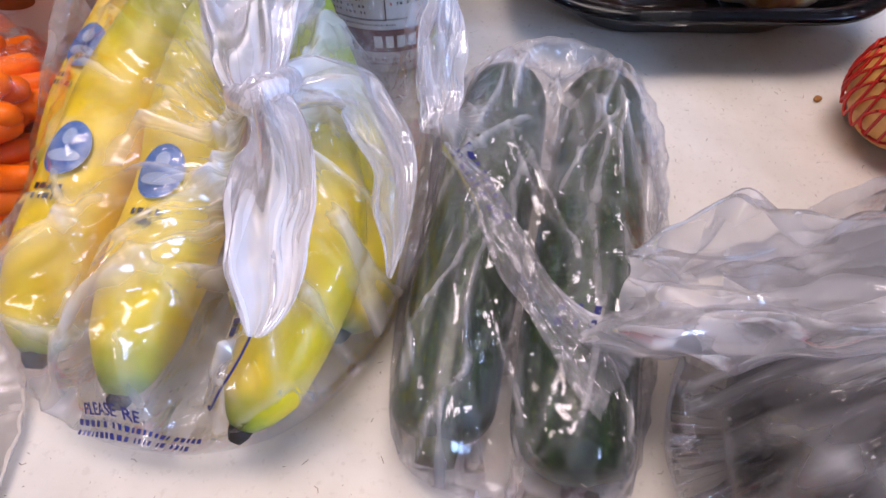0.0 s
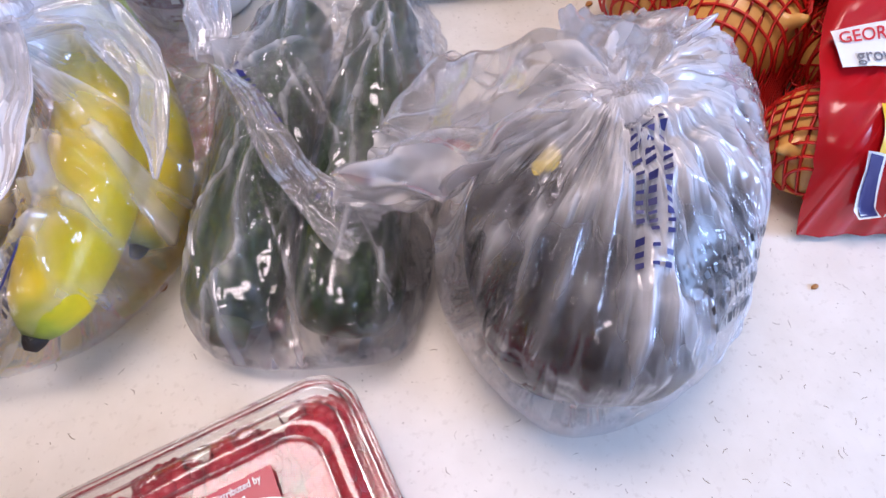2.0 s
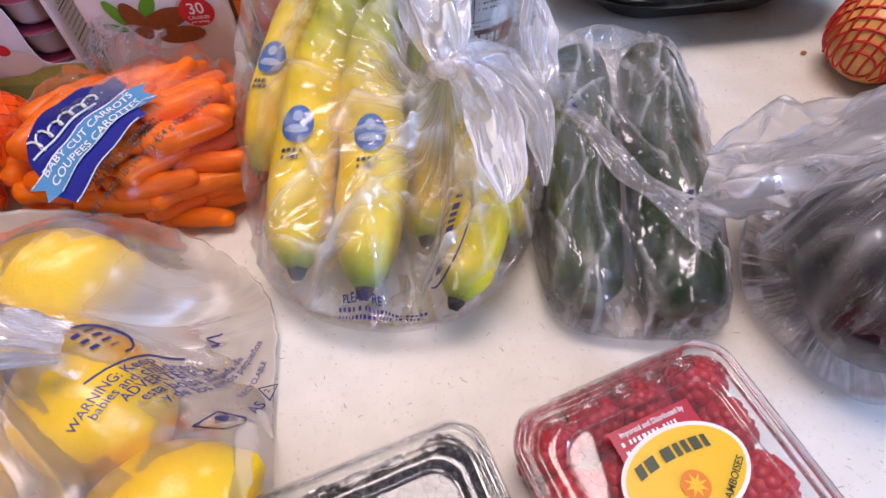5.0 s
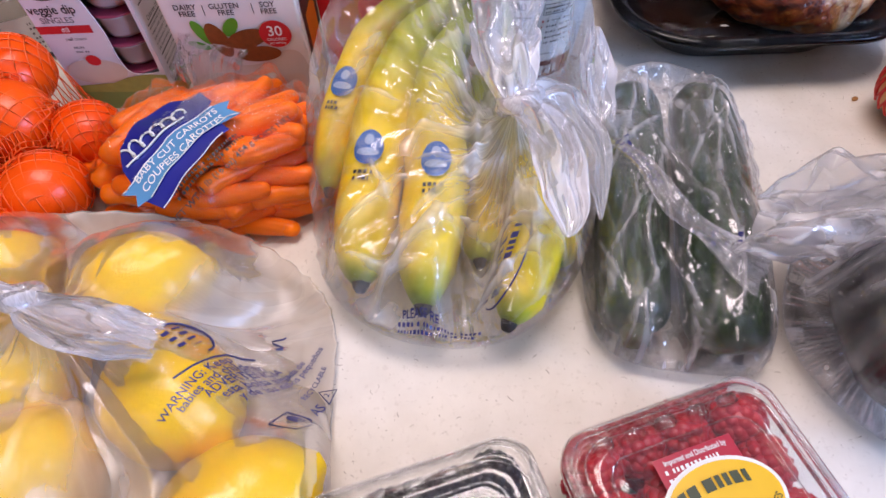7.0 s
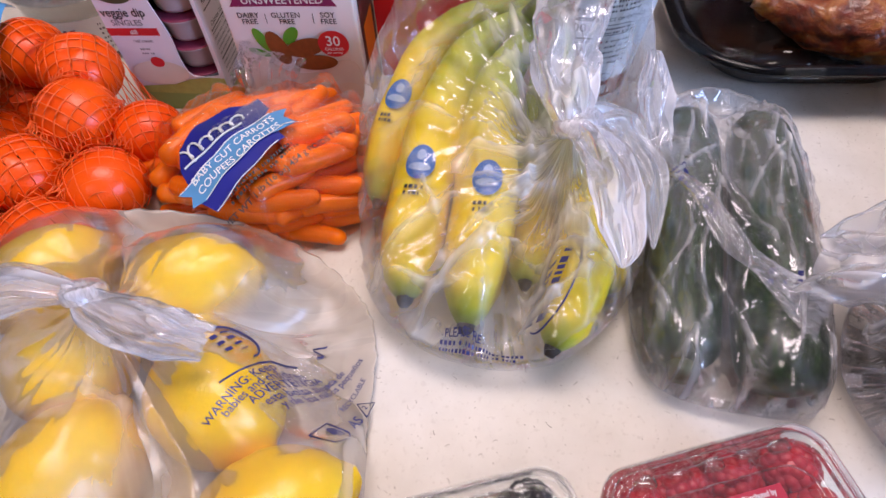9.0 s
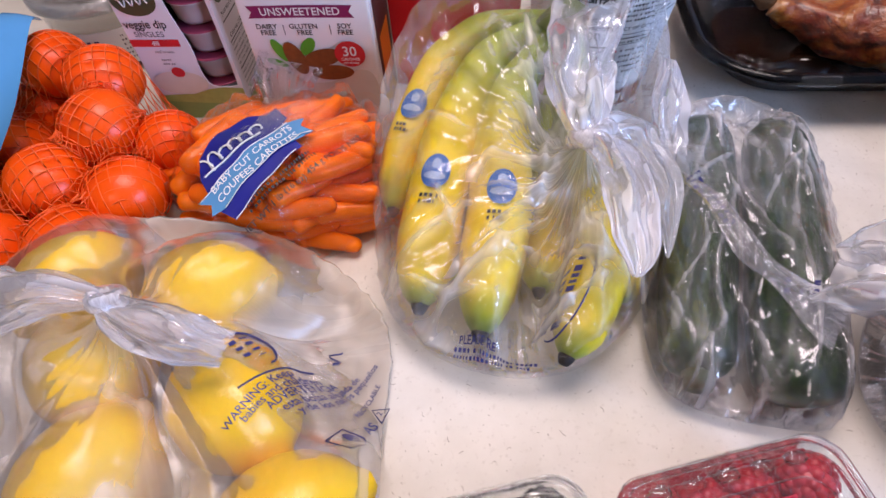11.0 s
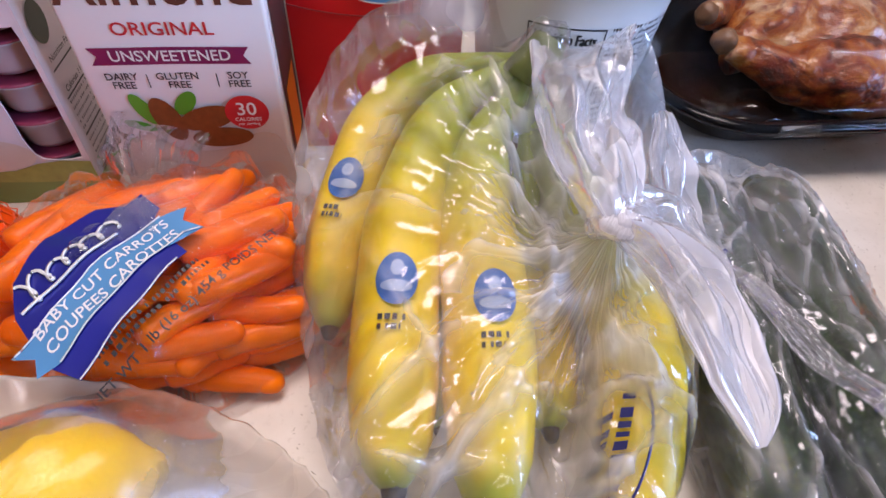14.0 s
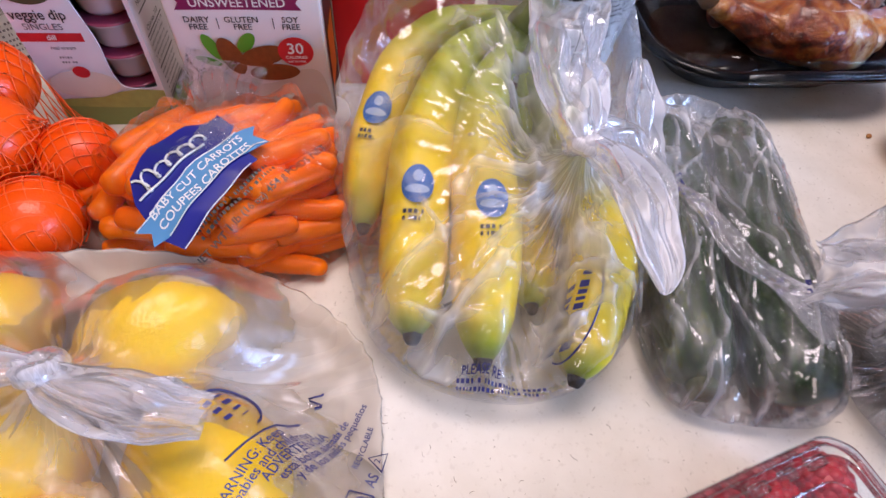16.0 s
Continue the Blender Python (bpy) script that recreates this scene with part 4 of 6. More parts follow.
cover = Drape([(0.120, 0.408, 0.008), (0.122, 0.354, 0.006), (0.124, 0.290, 0.006), (0.100, 0.245, 0.01), (0.020, 0.232, 0.02), (-0.070, 0.250, 0.03), (-0.125, 0.320, 0.04), (-0.130, 0.410, 0.05), (-0.092, 0.470, 0.05),
               (-0.043, 0.486, 0.045), (0.020, 0.484, 0.035), (0.072, 0.466, 0.024), (0.107, 0.438, 0.014)], (-0.012, 0.384, 0.096), goods, 5, pleats=14, pleat=0.0022, crumple=0.0008, pull=110, creases=12, depth=0.050, blur=40)
film = part("film", cover.mesh(), M_film_lemon, bag)
part("knot", tube(spline([(-0.020, 0.384, 0.094), (-0.012, 0.378, 0.103), (-0.003, 0.384, 0.101), (-0.012, 0.391, 0.096), (-0.019, 0.381, 0.101)], 26), np.full(26, 0.0055), 10, None, 0.5), M_film_tail, bag, "tight knot of bunched film")
part("tail", gather([(-0.010, 0.380, 0.099), (0.012, 0.371, 0.100), (0.034, 0.367, 0.096), (0.052, 0.365, 0.086)], [0.005, 0.012, 0.014, 0.012], [0.004, 0.007, 0.008, 0.004], 6, 6.0), M_film_tail, bag, "crumpled white tail beside the knot")
part("flap", gather([(-0.014, 0.384, 0.100), (-0.042, 0.382, 0.104), (-0.072, 0.378, 0.096), (-0.100, 0.372, 0.086)], [0.005, 0.014, 0.026, 0.030], [0.004, 0.006, 0.006, 0.003], 4, 7.0), M_film_tail, bag, "spread milky film flap")
pr = cover.spot(0.056, 0.376, -30, 0.001)
part("print", strands([[pr(0.014 * math.cos(a), 0.009 * math.sin(a)) for a in np.linspace(0.1, 3.3, 30)]], 0.0007), M_ink, film, "navy printed emblem border")
part("print", bars(pr, 2, -0.009, 0.000, 0.006, 0.0036, random.Random(31), 0.7, 0.02), M_ink, film)
for k, words in enumerate(("WARNING: Keep", "babies and children", "ADVERTENCIA", "esta bolsa alejada de", "y de los niños pequeños")):
    pr = cover.spot(0.068 + 0.0062 * k, 0.349 + 0.0022 * k, 64, 0.0030, True)
    printed("print", words, 0.0058, lambda u, v: pr(u + (0.004 * k), v), M_ink, film)
pr = cover.spot(0.112, 0.372, 72, 0.0030, True)
printed("print", "RECYCLABLE", 0.0044, pr, M_ink, film)
pr = cover.spot(0.117, 0.354, 72, 0.0030, True)
printed("print", "AS", 0.0075, pr, M_ink, film)
tri = [(-0.005, -0.004), (0.005, -0.004), (0.0, 0.005), (-0.005, -0.004)]
pr = cover.spot(0.1195, 0.3655, 72, 0.0030, True)
part("print", strands([[pr(*q) for q in tri]], 0.0005), M_ink, film)
printed("print", "2", 0.0045, pr, M_ink, film)
pr = cover.spot(0.113, 0.336, 80, 0.0030, True)
part("print", strands([[pr(*q) for q in ((-0.006, -0.006), (-0.007, 0.006), (0.006, 0.006), (0.007, -0.004), (0.002, -0.008), (-0.006, -0.006))]], 0.0005), M_ink, film)
part("print", patch(pr, oval(0.006, 0.008, 16, 0.001, -0.002), 2), M_ink, film)
part("print", strands([[cover.spot(0.085, 0.396, 0)(0.004 * math.sin(i), 0.0 + 0.0012 * i) for i in range(9)], [cover.spot(0.060, 0.350, 0)(0.003 * i, 0.0042 * i) for i in range(8)]], 0.0006), M_ink, film)

# ---- baby carrots ----
rng = random.Random(11)
shapes = []
for k in range(7):
    l, r = rng.uniform(0.036, 0.064), rng.uniform(0.0064, 0.0088)
    path = spline([(-l / 2, 0, 0), (-l * 0.2, rng.uniform(-0.002, 0.002), 0.0005), (l * 0.2, rng.uniform(-0.002, 0.002), 0), (l / 2, 0, 0)], 16)
    rad = r * np.interp(np.linspace(0, 1, 16), (0, 0.04, 0.12, 0.5, 0.85, 0.95, 1), (0.3, 0.7, 1.0, 0.97, 0.8, 0.6, 0.25))
    shapes.append((finish("carrot", tube(path, rad, 12, None, 0.06, k), M_carrot), r))
label_z = lambda x, y: 0.081 - 1.6 * (x - 0.030) ** 2 - 4.0 * (y - 0.540) ** 2
centre, long_way = Vector((0.020, 0.551, 0)), 24
goods, laid = [], 0
for layer in range(7):
    for i in range(120):
        if laid >= 200:
            break
        z = 0.009 + layer * 0.0098
        k = max(0.12, 1 - (z / 0.080) ** 1.7)
        a, q = rng.uniform(0, 6.283), math.sqrt(rng.random())
        u, v = 0.086 * k ** 0.4 * q * math.cos(a), 0.059 * k ** 0.4 * q * math.sin(a)
        c, s = math.cos(radians(-8)), math.sin(radians(-8))
        x, y = centre.x + u * c - v * s, centre.y + u * s + v * c
        turn = long_way + rng.gauss(0, 30)
        tip = y - 0.032 * abs(math.sin(radians(turn)))
        if x < 0.066 and y < 0.585 and z + 0.0125 > label_z(x, y - 0.012):
            continue
        if tip < 0.490 - 0.5 * max(0.0, x - 0.01) or any((x - g[0]) ** 2 + (y - g[1]) ** 2 + ((z - g[2]) * 1.4) ** 2 < 0.0112 ** 2 for g in goods):
            continue
        mesh, r = shapes[rng.randrange(7)]
        ob = tagged(new("baby_carrot", mesh), "small bright orange peeled baby carrot", "carrot", "baby carrots in the bag")
        lift = rng.uniform(-11, 11)
        ob.matrix_world = pose(x, y, z, 0, lift, turn)
        goods.append((x, y, z, r))
        for o in (-0.026, -0.017, -0.009, 0.009, 0.017, 0.026):
            goods.append((x + o * math.cos(radians(turn)), y + o * math.sin(radians(turn)), z - o * math.sin(radians(lift)), r * 0.95))
        laid += 1
bag = thing("carrot_bag", (0.018, 0.54, 0.0), "clear bag of orange baby carrots with blue label", "carrot bag")
cover = Drape([(-0.078, 0.562, 0.012), (-0.068, 0.526, 0.012), (-0.036, 0.498, 0.012), (0.012, 0.478, 0.010), (0.058, 0.480, 0.010), (0.102, 0.508, 0.012), (0.128, 0.550, 0.02), (0.124, 0.590, 0.03), (0.092, 0.616, 0.03),
               (0.048, 0.624, 0.035), (0.012, 0.626, 0.05), (-0.022, 0.610, 0.03), (-0.056, 0.594, 0.02)], (0.024, 0.550, 0.086), goods, 17, pull=60, pleats=16, pleat=0.002, crumple=0.0016, skin=0.0034, creases=40)
film = part("film", cover.mesh(), M_film_clear, bag)
part("seal", gather([(0.014, 0.604, 0.056), (0.016, 0.614, 0.068), (0.020, 0.624, 0.078)], [0.022, 0.026, 0.030], [0.006, 0.004, 0.002], 5, 2.0, 16, 60, 0.003), M_film_clear, bag, "crimped clear top seal")
# a smooth sheet held over the carrots; its axes run along and across the band
LA = radians(45)


def label_at(lift):
    def at(u, v):
        x, y = 0.016 + u * math.cos(LA) - v * math.sin(LA), 0.514 + u * math.sin(LA) + v * math.cos(LA)
        return Vector((x, y, label_z(x, y) + lift + 0.0008 * math.sin(u * 190 + v * 120)))
    return at


def edged(corners, n=6):
    out = []
    for (ax, ay), (bx, by) in zip(corners, corners[1:] + corners[:1]):
        out += [(ax + (bx - ax) * q / n, ay + (by - ay) * q / n) for q in range(n)]
    return out


field = edged([(-0.036, -0.016), (-0.030, -0.031), (0.000, -0.025), (0.033, -0.019), (0.031, 0.004), (0.040, 0.012), (0.041, 0.032), (0.030, 0.026), (0.020, 0.034), (-0.004, 0.036), (-0.025, 0.025), (-0.033, 0.008)])
label = part("label", patch(label_at(0.0), field, 12), M_film_blue, bag, "glossy deep blue printed label")
sash = edged([(-0.041, -0.018), (-0.031, -0.020), (0.000, -0.014), (0.038, -0.010), (0.046, -0.014), (0.042, -0.004), (0.049, 0.004), (0.036, 0.005), (0.000, 0.003), (-0.032, -0.004), (-0.043, -0.004), (-0.037, -0.011)])
part("band", patch(label_at(0.0008), sash, 8), M_band_blue, label, "light blue lettered band")
part("print", strands([[label_at(0.0014)(u, v) for u, v in sash[6:24]], [label_at(0.0014)(u, v) for u, v in sash[42:62]], [label_at(0.0010)(u, v) for u, v in field[6:18]]], 0.00045), M_white, label, "thin white edge line")
printed("print", "BABY CUT CARROTS", 0.0072, lambda u, v: label_at(0.0014)(u + 0.002, v - 0.0030 + 0.075 * u), M_white, label)
printed("print", "COUPEES CAROTTES", 0.0072, lambda u, v: label_at(0.0014)(u + 0.002, v - 0.0108 + 0.075 * u), M_white, label)
script = [[(-0.026 + 0.00046 * q + 0.0024 * math.sin(q * 0.34), 0.0135 + (0.0075 if q < 22 else 0.0034) * math.cos(q * 0.34) + 0.00004 * q) for q in range(104)], [(-0.030 + 0.004 * q, 0.0065 + 0.0004 * q) for q in range(13)]]
part("print", strands([[label_at(0.0012)(u, v) for u, v in ln] for ln in script], 0.0009), M_white, label, "white script emblem stroke")
pr = label_at(0.0)
LA = radians(48)
printed("print", "NET WT 1 lb (16 oz) 454 g POIDS NET", 0.0062, lambda u, v: pr(u + 0.016, v - 0.0400), M_black, film)
part("print", bars(lambda u, v: pr(u, v), 2, -0.022, -0.0290, 0.0042, 0.0022, random.Random(7), 0.3, 0.062), M_black, film)

# ---- mandarins in their net ----
fruit = [(-0.198, 0.640, 0.064, 0.0300), (-0.143, 0.618, 0.064, 0.0305), (-0.124, 0.566, 0.058, 0.0300), (-0.077, 0.570, 0.040, 0.0265), (-0.091, 0.515, 0.036, 0.0300), (-0.152, 0.520, 0.042, 0.0310), (-0.116, 0.468, 0.032, 0.0300),
         (-0.150, 0.590, 0.028, 0.027), (-0.212, 0.560, 0.034, 0.032), (-0.205, 0.500, 0.032, 0.031), (-0.218, 0.622, 0.030, 0.029), (-0.172, 0.462, 0.030, 0.029)]
for k, (x, y, z, r) in enumerate(fruit):
    bm = lathe([(r * math.sin(a) * (1 - 0.10 * math.exp(-((a - 0.05) / 0.25) ** 2)), -r * 0.9 * math.cos(a) * (1 - 0.10 * math.exp(-((math.pi - a) / 0.22) ** 2))) for a in np.linspace(0.03, math.pi - 0.03, 26)], 36)
    ob = solo("mandarin", bm, M_mandarin, "glossy orange mandarin in an orange net bag", "mandarin", "mandarins in the net")
    ob.matrix_world = pose(x, y, z, 25 * math.sin(k * 2.1), 22 * math.cos(k * 1.7), 50 * k)
net = thing("mandarin_net", (-0.15, 0.55, 0.0), "orange net bag of mandarins with a blue label", "net bag")
lines = []
for k, f in enumerate(fruit):
    lines += net_over(f, 9, k, 0.92)
part("netting", strands(lines, 0.0006), M_orangenet, net, "fine orange plastic netting")
web = Drape([(-0.180, 0.450, 0.02), (-0.120, 0.452, 0.02), (-0.066, 0.500, 0.02), (-0.056, 0.560, 0.02), (-0.056, 0.600, 0.025), (-0.080, 0.645, 0.05), (-0.130, 0.662, 0.07), (-0.190, 0.665, 0.08), (-0.240, 0.600, 0.05), (-0.240, 0.500, 0.03)],
            (-0.150, 0.560, 0.07), [(a, b, c, d * 0.97) for a, b, c, d in fruit], 2, 96, 40, 10, 4, 0.0, 0.0, creases=0)
lines = []
for fam in (1, -1):
    for j in range(0, 96, 2):
        ln = []
        for i in range(3, 33):
            jj = (j + fam * i) % 96
            if web.Z[i, jj] > web.H[i, jj] + 0.0035:
                ln.append((web.X[i, jj], web.Y[i, jj], web.Z[i, jj]))
            else:
                lines.append(ln)
                ln = []
        lines.append(ln)
part("netting", strands(lines, 0.0005), M_orangenet, net)
ring0 = spline([(-0.178, 0.455, 0.010), (-0.170, 0.492, 0.056), (-0.174, 0.552, 0.084), (-0.196, 0.640, 0.108), (-0.210, 0.670, 0.085)], 24)
verts, faces = [], []
for i, q in enumerate(ring0):
    for j in range(9):
        verts.append((q[0] - 0.012 * j, q[1] - 0.001 * j, max(0.003, q[2] + 0.006 * math.sin(j * 0.8 + i * 0.3) - 0.0012 * j * j * 0.6)))
faces = [(i * 9 + j, i * 9 + j + 1, i * 9 + 10 + j, i * 9 + 9 + j) for i in range(23) for j in range(8)]
wrap = part("label", from_arrays(verts, faces), M_sky_film, net, "glossy sky blue plastic label")
part("band", from_arrays([Vector(v) + Vector((0.0006, -0.0004, 0.0008)) for v in verts[:5 * 9]], [(i * 9 + j, i * 9 + j + 1, i * 9 + 10 + j, i * 9 + 9 + j) for i in range(4) for j in range(8)]), M_leafgreen, wrap, "bright green lower edge")

# ---- veggie dip box ----
X0, X1, Y0, Y1, ZT = -0.126, -0.043, 0.650, 0.703, 0.158
box = thing("dip_box", (-0.085, 0.676, 0.0), "pale pink and green dip box with cups in its window", "food box")


def front(y, lift=0.0006):
    return lambda u, v: Vector((u, y - lift, v))


def right_side(x, lift=0.0006):
    return lambda u, v: Vector((x + lift, u, v))


win = [(-0.079, 0.122), (-0.050, 0.122), (-0.0465, 0.118), (-0.0465, 0.046), (-0.050, 0.036), (-0.070, 0.036), (-0.0755, 0.048), (-0.0755, 0.076), (-0.081, 0.108)]
win = [tuple(q) for q in spline(win, 48, True)]
outer = [tuple(q) for q in rounded_rect(X1 - X0, ZT, 0.002, 11)]
outer = [(x + (X0 + X1) / 2, z + ZT / 2) for x, z in outer]
# front board with the window cut right through
wc = (-0.063, 0.080)
ang = lambda q: math.atan2(q[1] - wc[1], q[0] - wc[0]) % (2 * math.pi)


def radial(poly, a):
    d = Vector((math.cos(a), math.sin(a)))
    best = 0.0
    for (ax, ay), (bx, by) in zip(poly, poly[1:] + poly[:1]):
        ex, ey = bx - ax, by - ay
        det = d.x * -ey + ex * d.y
        if abs(det) < 1e-12:
            continue
        t = ((ax - wc[0]) * -ey + ex * (ay - wc[1])) / det
        u = (d.x * (ay - wc[1]) - d.y * (ax - wc[0])) / det
        if -1e-6 <= u <= 1 + 1e-6 and t > best:
            best = t
    return (wc[0] + d.x * best, wc[1] + d.y * best)


corner = [(X0, 0), (X1, 0), (X1, ZT), (X0, ZT)]
angs = sorted([2 * math.pi * i / 72 for i in range(72)] + [ang(q) for q in corner])
rin, rout = [radial(win, a) for a in angs], [radial(corner, a) for a in angs]
n = len(angs)
verts = [(x, Y0, z) for x, z in rin] + [(x, Y0, z) for x, z in rout] + [(x, Y0 + 0.0012, z) for x, z in rin]
faces = [(j, n + j, n + (j + 1) % n, (j + 1) % n) for j in range(n)] + [(j, (j + 1) % n, 2 * n + (j + 1) % n, 2 * n + j) for j in range(n)]
part("front_panel", from_arrays(verts, faces), M_dipboard, box, smooth=False)
part("side_panel", block((X1 - 0.001, Y0 + 0.0002, 0), (X1, Y1, ZT)), M_dipboard, box, smooth=False)
part("side_panel", block((X0, Y0 + 0.0002, 0), (X0 + 0.001, Y1, ZT)), M_dipgreen, box, smooth=False)
part("back_panel", block((X0, Y1 - 0.001, 0), (X1, Y1, ZT)), M_inside, box, smooth=False)
part("top_panel", block((X0, Y0, ZT - 0.001), (X1, Y1, ZT)), M_dipgreen, box, smooth=False)
part("bottom_panel", block((X0, Y0, 0.0), (X1, Y1, 0.001)), M_inside, box, smooth=False)
for i in range(5):
    z = 0.014 + i * 0.0255
    cup = part("cup", lathe([(0.016, 0), (0.0185, 0.004), (0.0205, 0.0185), (0.0225, 0.0195), (0.0225, 0.0205)], 32, (-0.068, 0.674, z)), M_cup, box, "clear ribbed dip cup")
    part("foil", lathe([(0.0228, 0.0206), (0.0228, 0.0216), (0.021, 0.0219)], 32, (-0.068, 0.674, z)), M_foil, cup, "pink foil cup lid")
F = front(Y0)
part("band", patch(F, rect(X0, 0.0005, X1, 0.024), 2), M_dipgreen, box, "olive green base band", False)
part("hill", patch(front(Y0, 0.0009), [(X0, 0.020), (-0.085, 0.018), (X1, 0.018), (X1, 0.034), (-0.060, 0.035), (-0.075, 0.033), (-0.090, 0.028), (X0, 0.026)], 2), M_celery, box, "celery stick picture", False)
part("picture", patch(front(Y0, 0.0012), oval(0.050, 0.024, 30, -0.098, 0.040), 3), M_cream, box, "cream dip picture", False)
part("picture", patch(front(Y0, 0.0014), oval(0.012, 0.010, 20, -0.096, 0.051), 3), M_redink, box, "red radish picture", False)
part("band", patch(F, [(x, 0.1335 + 0.0042 * math.sin((x - X0) * 92 + 0.6)) for x in np.linspace(X0 + 0.0005, X1 - 0.0005, 24)] + [(x, ZT - 0.0005) for x in np.linspace(X1 - 0.0005, X0 + 0.0005, 24)], 3), M_leafgreen, box, "leaf green top band", False)
part("emblem", patch(F, oval(0.038, 0.026, 32, -0.106, 0.116), 3), M_dark_olive, box, "dark olive brand oval", False)
part("emblem", strands([[front(Y0, 0.0010)(x, 0.1160 + 0.0036 * math.sin((x + 0.106) * 900) + 0.14 * (x + 0.106)) for x in np.linspace(-0.119, -0.094, 60)]], 0.0007), M_white, box, "white script brand mark")
printed("print", "veggie dip", 0.0105, lambda u, v: F(u - 0.1055, v + 0.0955), M_black, box, wide=0.88)
printed("print", "SINGLES", 0.0068, lambda u, v: F(u - 0.106, v + 0.0867), M_greyink, box, wide=1.05)
part("strip", patch(F, rect(-0.126, 0.0755, -0.083, 0.0822), 2), M_redink, box, "red flavour strip", False)
printed("print", "dill", 0.0058, lambda u, v: front(Y0, 0.001)(u - 0.104, v + 0.0788), M_white, box)
printed("print", "real cream", 0.0040, lambda u, v: F(u - 0.100, v + 0.0705), M_greyink, box)
part("print", bars(F, 2, -0.106, 0.062, 0.004, 0.0016, random.Random(3), 0.3, 0.012), M_greyink, box, "", False)
printed("print", "6", 0.0090, lambda u, v: front(Y0, 0.0011)(u - 0.070, v + 0.0085), M_dark_olive, box)
part("print", bars(front(Y0, 0.0011), 2, -0.063, 0.009, 0.0035, 0.002, random.Random(4), 0.3, 0.017), M_dark_olive, box, "", False)
S = right_side(X1)
part("emblem", patch(S, oval(0.020, 0.024, 26, Y0 + 0.016, 0.118), 3), M_dark_olive, box, "", False)
printed("print", "Nutrition Facts", 0.0056, lambda u, v: S(u + Y0 + 0.027, v + 0.098), M_black, box)
printed("print", "Calories 110", 0.0056, lambda u, v: S(u + Y0 + 0.026, v + 0.078), M_black, box)
part("print", bars(S, 12, Y0 + 0.009, 0.070, 0.0046, 0.0018, random.Random(6), 0.4, 0.036), M_greyink, box, "", False)
for z in (0.092, 0.074, 0.048, 0.022):
    part("rule", patch(S, rect(Y0 + 0.008, z - 0.0007, Y0 + 0.046, z + 0.0004), 1), M_black, box, "", False)
part("band", patch(S, rect(Y0 + 0.0005, 0.0005, Y1 - 0.0005, 0.020), 2), M_dipgreen, box, "", False)

# ---- almond milk carton ----
CX0, CX1, CY0, CY1, CZ = -0.0165, 0.0865, 0.637, 0.712, 0.200
carton = thing("milk_carton", (0.035, 0.675, 0.0), "white unsweetened almond milk carton with almonds pictured", "carton")
part("body", block((CX0, CY0, 0.0), (CX1, CY1, CZ), 0.0022, 3), M_board, carton)
# flat dark brown patch over most of the carton's right side
part("side_print", patch(right_side(CX1, 0.0005), rect(CY0 + 0.010, 0.004, CY1 - 0.003, CZ - 0.004, 6), 3), M_boardside, carton, "dark brown side panel", False)
part("side_print", patch(right_side(CX1, 0.0009), rect(CY0 + 0.018, 0.030, CY1 - 0.020, 0.080, 4), 2), M_orangelabel, carton, "orange brown printed picture", False)
F = front(CY0)
part("swirl", patch(F, [tuple(q) for q in spline([(CX0 + 0.003, 0.004), (0.035, 0.003), (CX1 - 0.003, 0.004), (CX1 - 0.003, 0.052), (0.070, 0.062), (0.045, 0.050), (0.020, 0.052), (0.000, 0.068), (CX0 + 0.003, 0.062)], 44, True)], 3), M_swoosh, carton, "poured milk picture", False)
part("swirl", patch(front(CY0, 0.0010), [tuple(q) for q in spline([(-0.008, 0.014), (0.030, 0.008), (0.078, 0.020), (0.076, 0.040), (0.040, 0.034), (0.004, 0.044)], 40, True)], 3), M_cream, carton, "", False)
printed("print", "Almond", 0.0300, lambda u, v: F(u + 0.034, v + 0.1495), M_brownink, carton, "dark brown product word")
printed("print", "ORIGINAL", 0.0100, lambda u, v: F(u + 0.0325, v + 0.1275), M_redink, carton, wide=1.12)
part("ribbon", patch(F, [(-0.009, 0.1175), (0.032, 0.1180), (0.074, 0.1175), (0.0705, 0.1125), (0.074, 0.1075), (0.032, 0.1080), (-0.009, 0.1075), (-0.0055, 0.1125)], 2), M_purple, carton, "plum purple ribbon", False)
printed("print", "UNSWEETENED", 0.0087, lambda u, v: front(CY0, 0.001)(u + 0.0325, v + 0.1127), M_white, carton, wide=1.02)
for x, w in ((0.003, "DAIRY"), (0.0325, "GLUTEN"), (0.065, "SOY")):
    printed("print", w, 0.0060, lambda u, v: F(u + x, v + 0.1005), M_black, carton)
    printed("print", "FREE", 0.0060, lambda u, v: F(u + x, v + 0.0952), M_black, carton)
for x in (0.0165, 0.0535):
    part("rule", patch(F, rect(x - 0.0003, 0.0938, x + 0.0003, 0.1020), 1), M_black, carton, "", False)
for x, z, l, w, a, mt, nm in ((0.0200, 0.0730, 0.031, 0.0155, 1.9, M_almond, "almond"), (0.0420, 0.0735, 0.034, 0.0155, 0.25, M_almond, "almond"), (0.0480, 0.0600, 0.036, 0.0140, 0.05, M_almond, "almond"),
                              (0.0080, 0.0800, 0.022, 0.009, 2.0, M_leafgreen, "leaf"), (0.0320, 0.0835, 0.018, 0.010, 0.9, M_leafgreen, "leaf"), (0.0030, 0.0690, 0.018, 0.006, 2.8, M_leafgreen, "leaf")):
    lf = 0.0010 if nm == "leaf" else 0.0013 + x * 0.01
    part(nm, patch(front(CY0, lf), oval(l, w, 24, x, z, a), 3), mt, carton, "almond picture" if nm == "almond" else "green leaf picture", False)
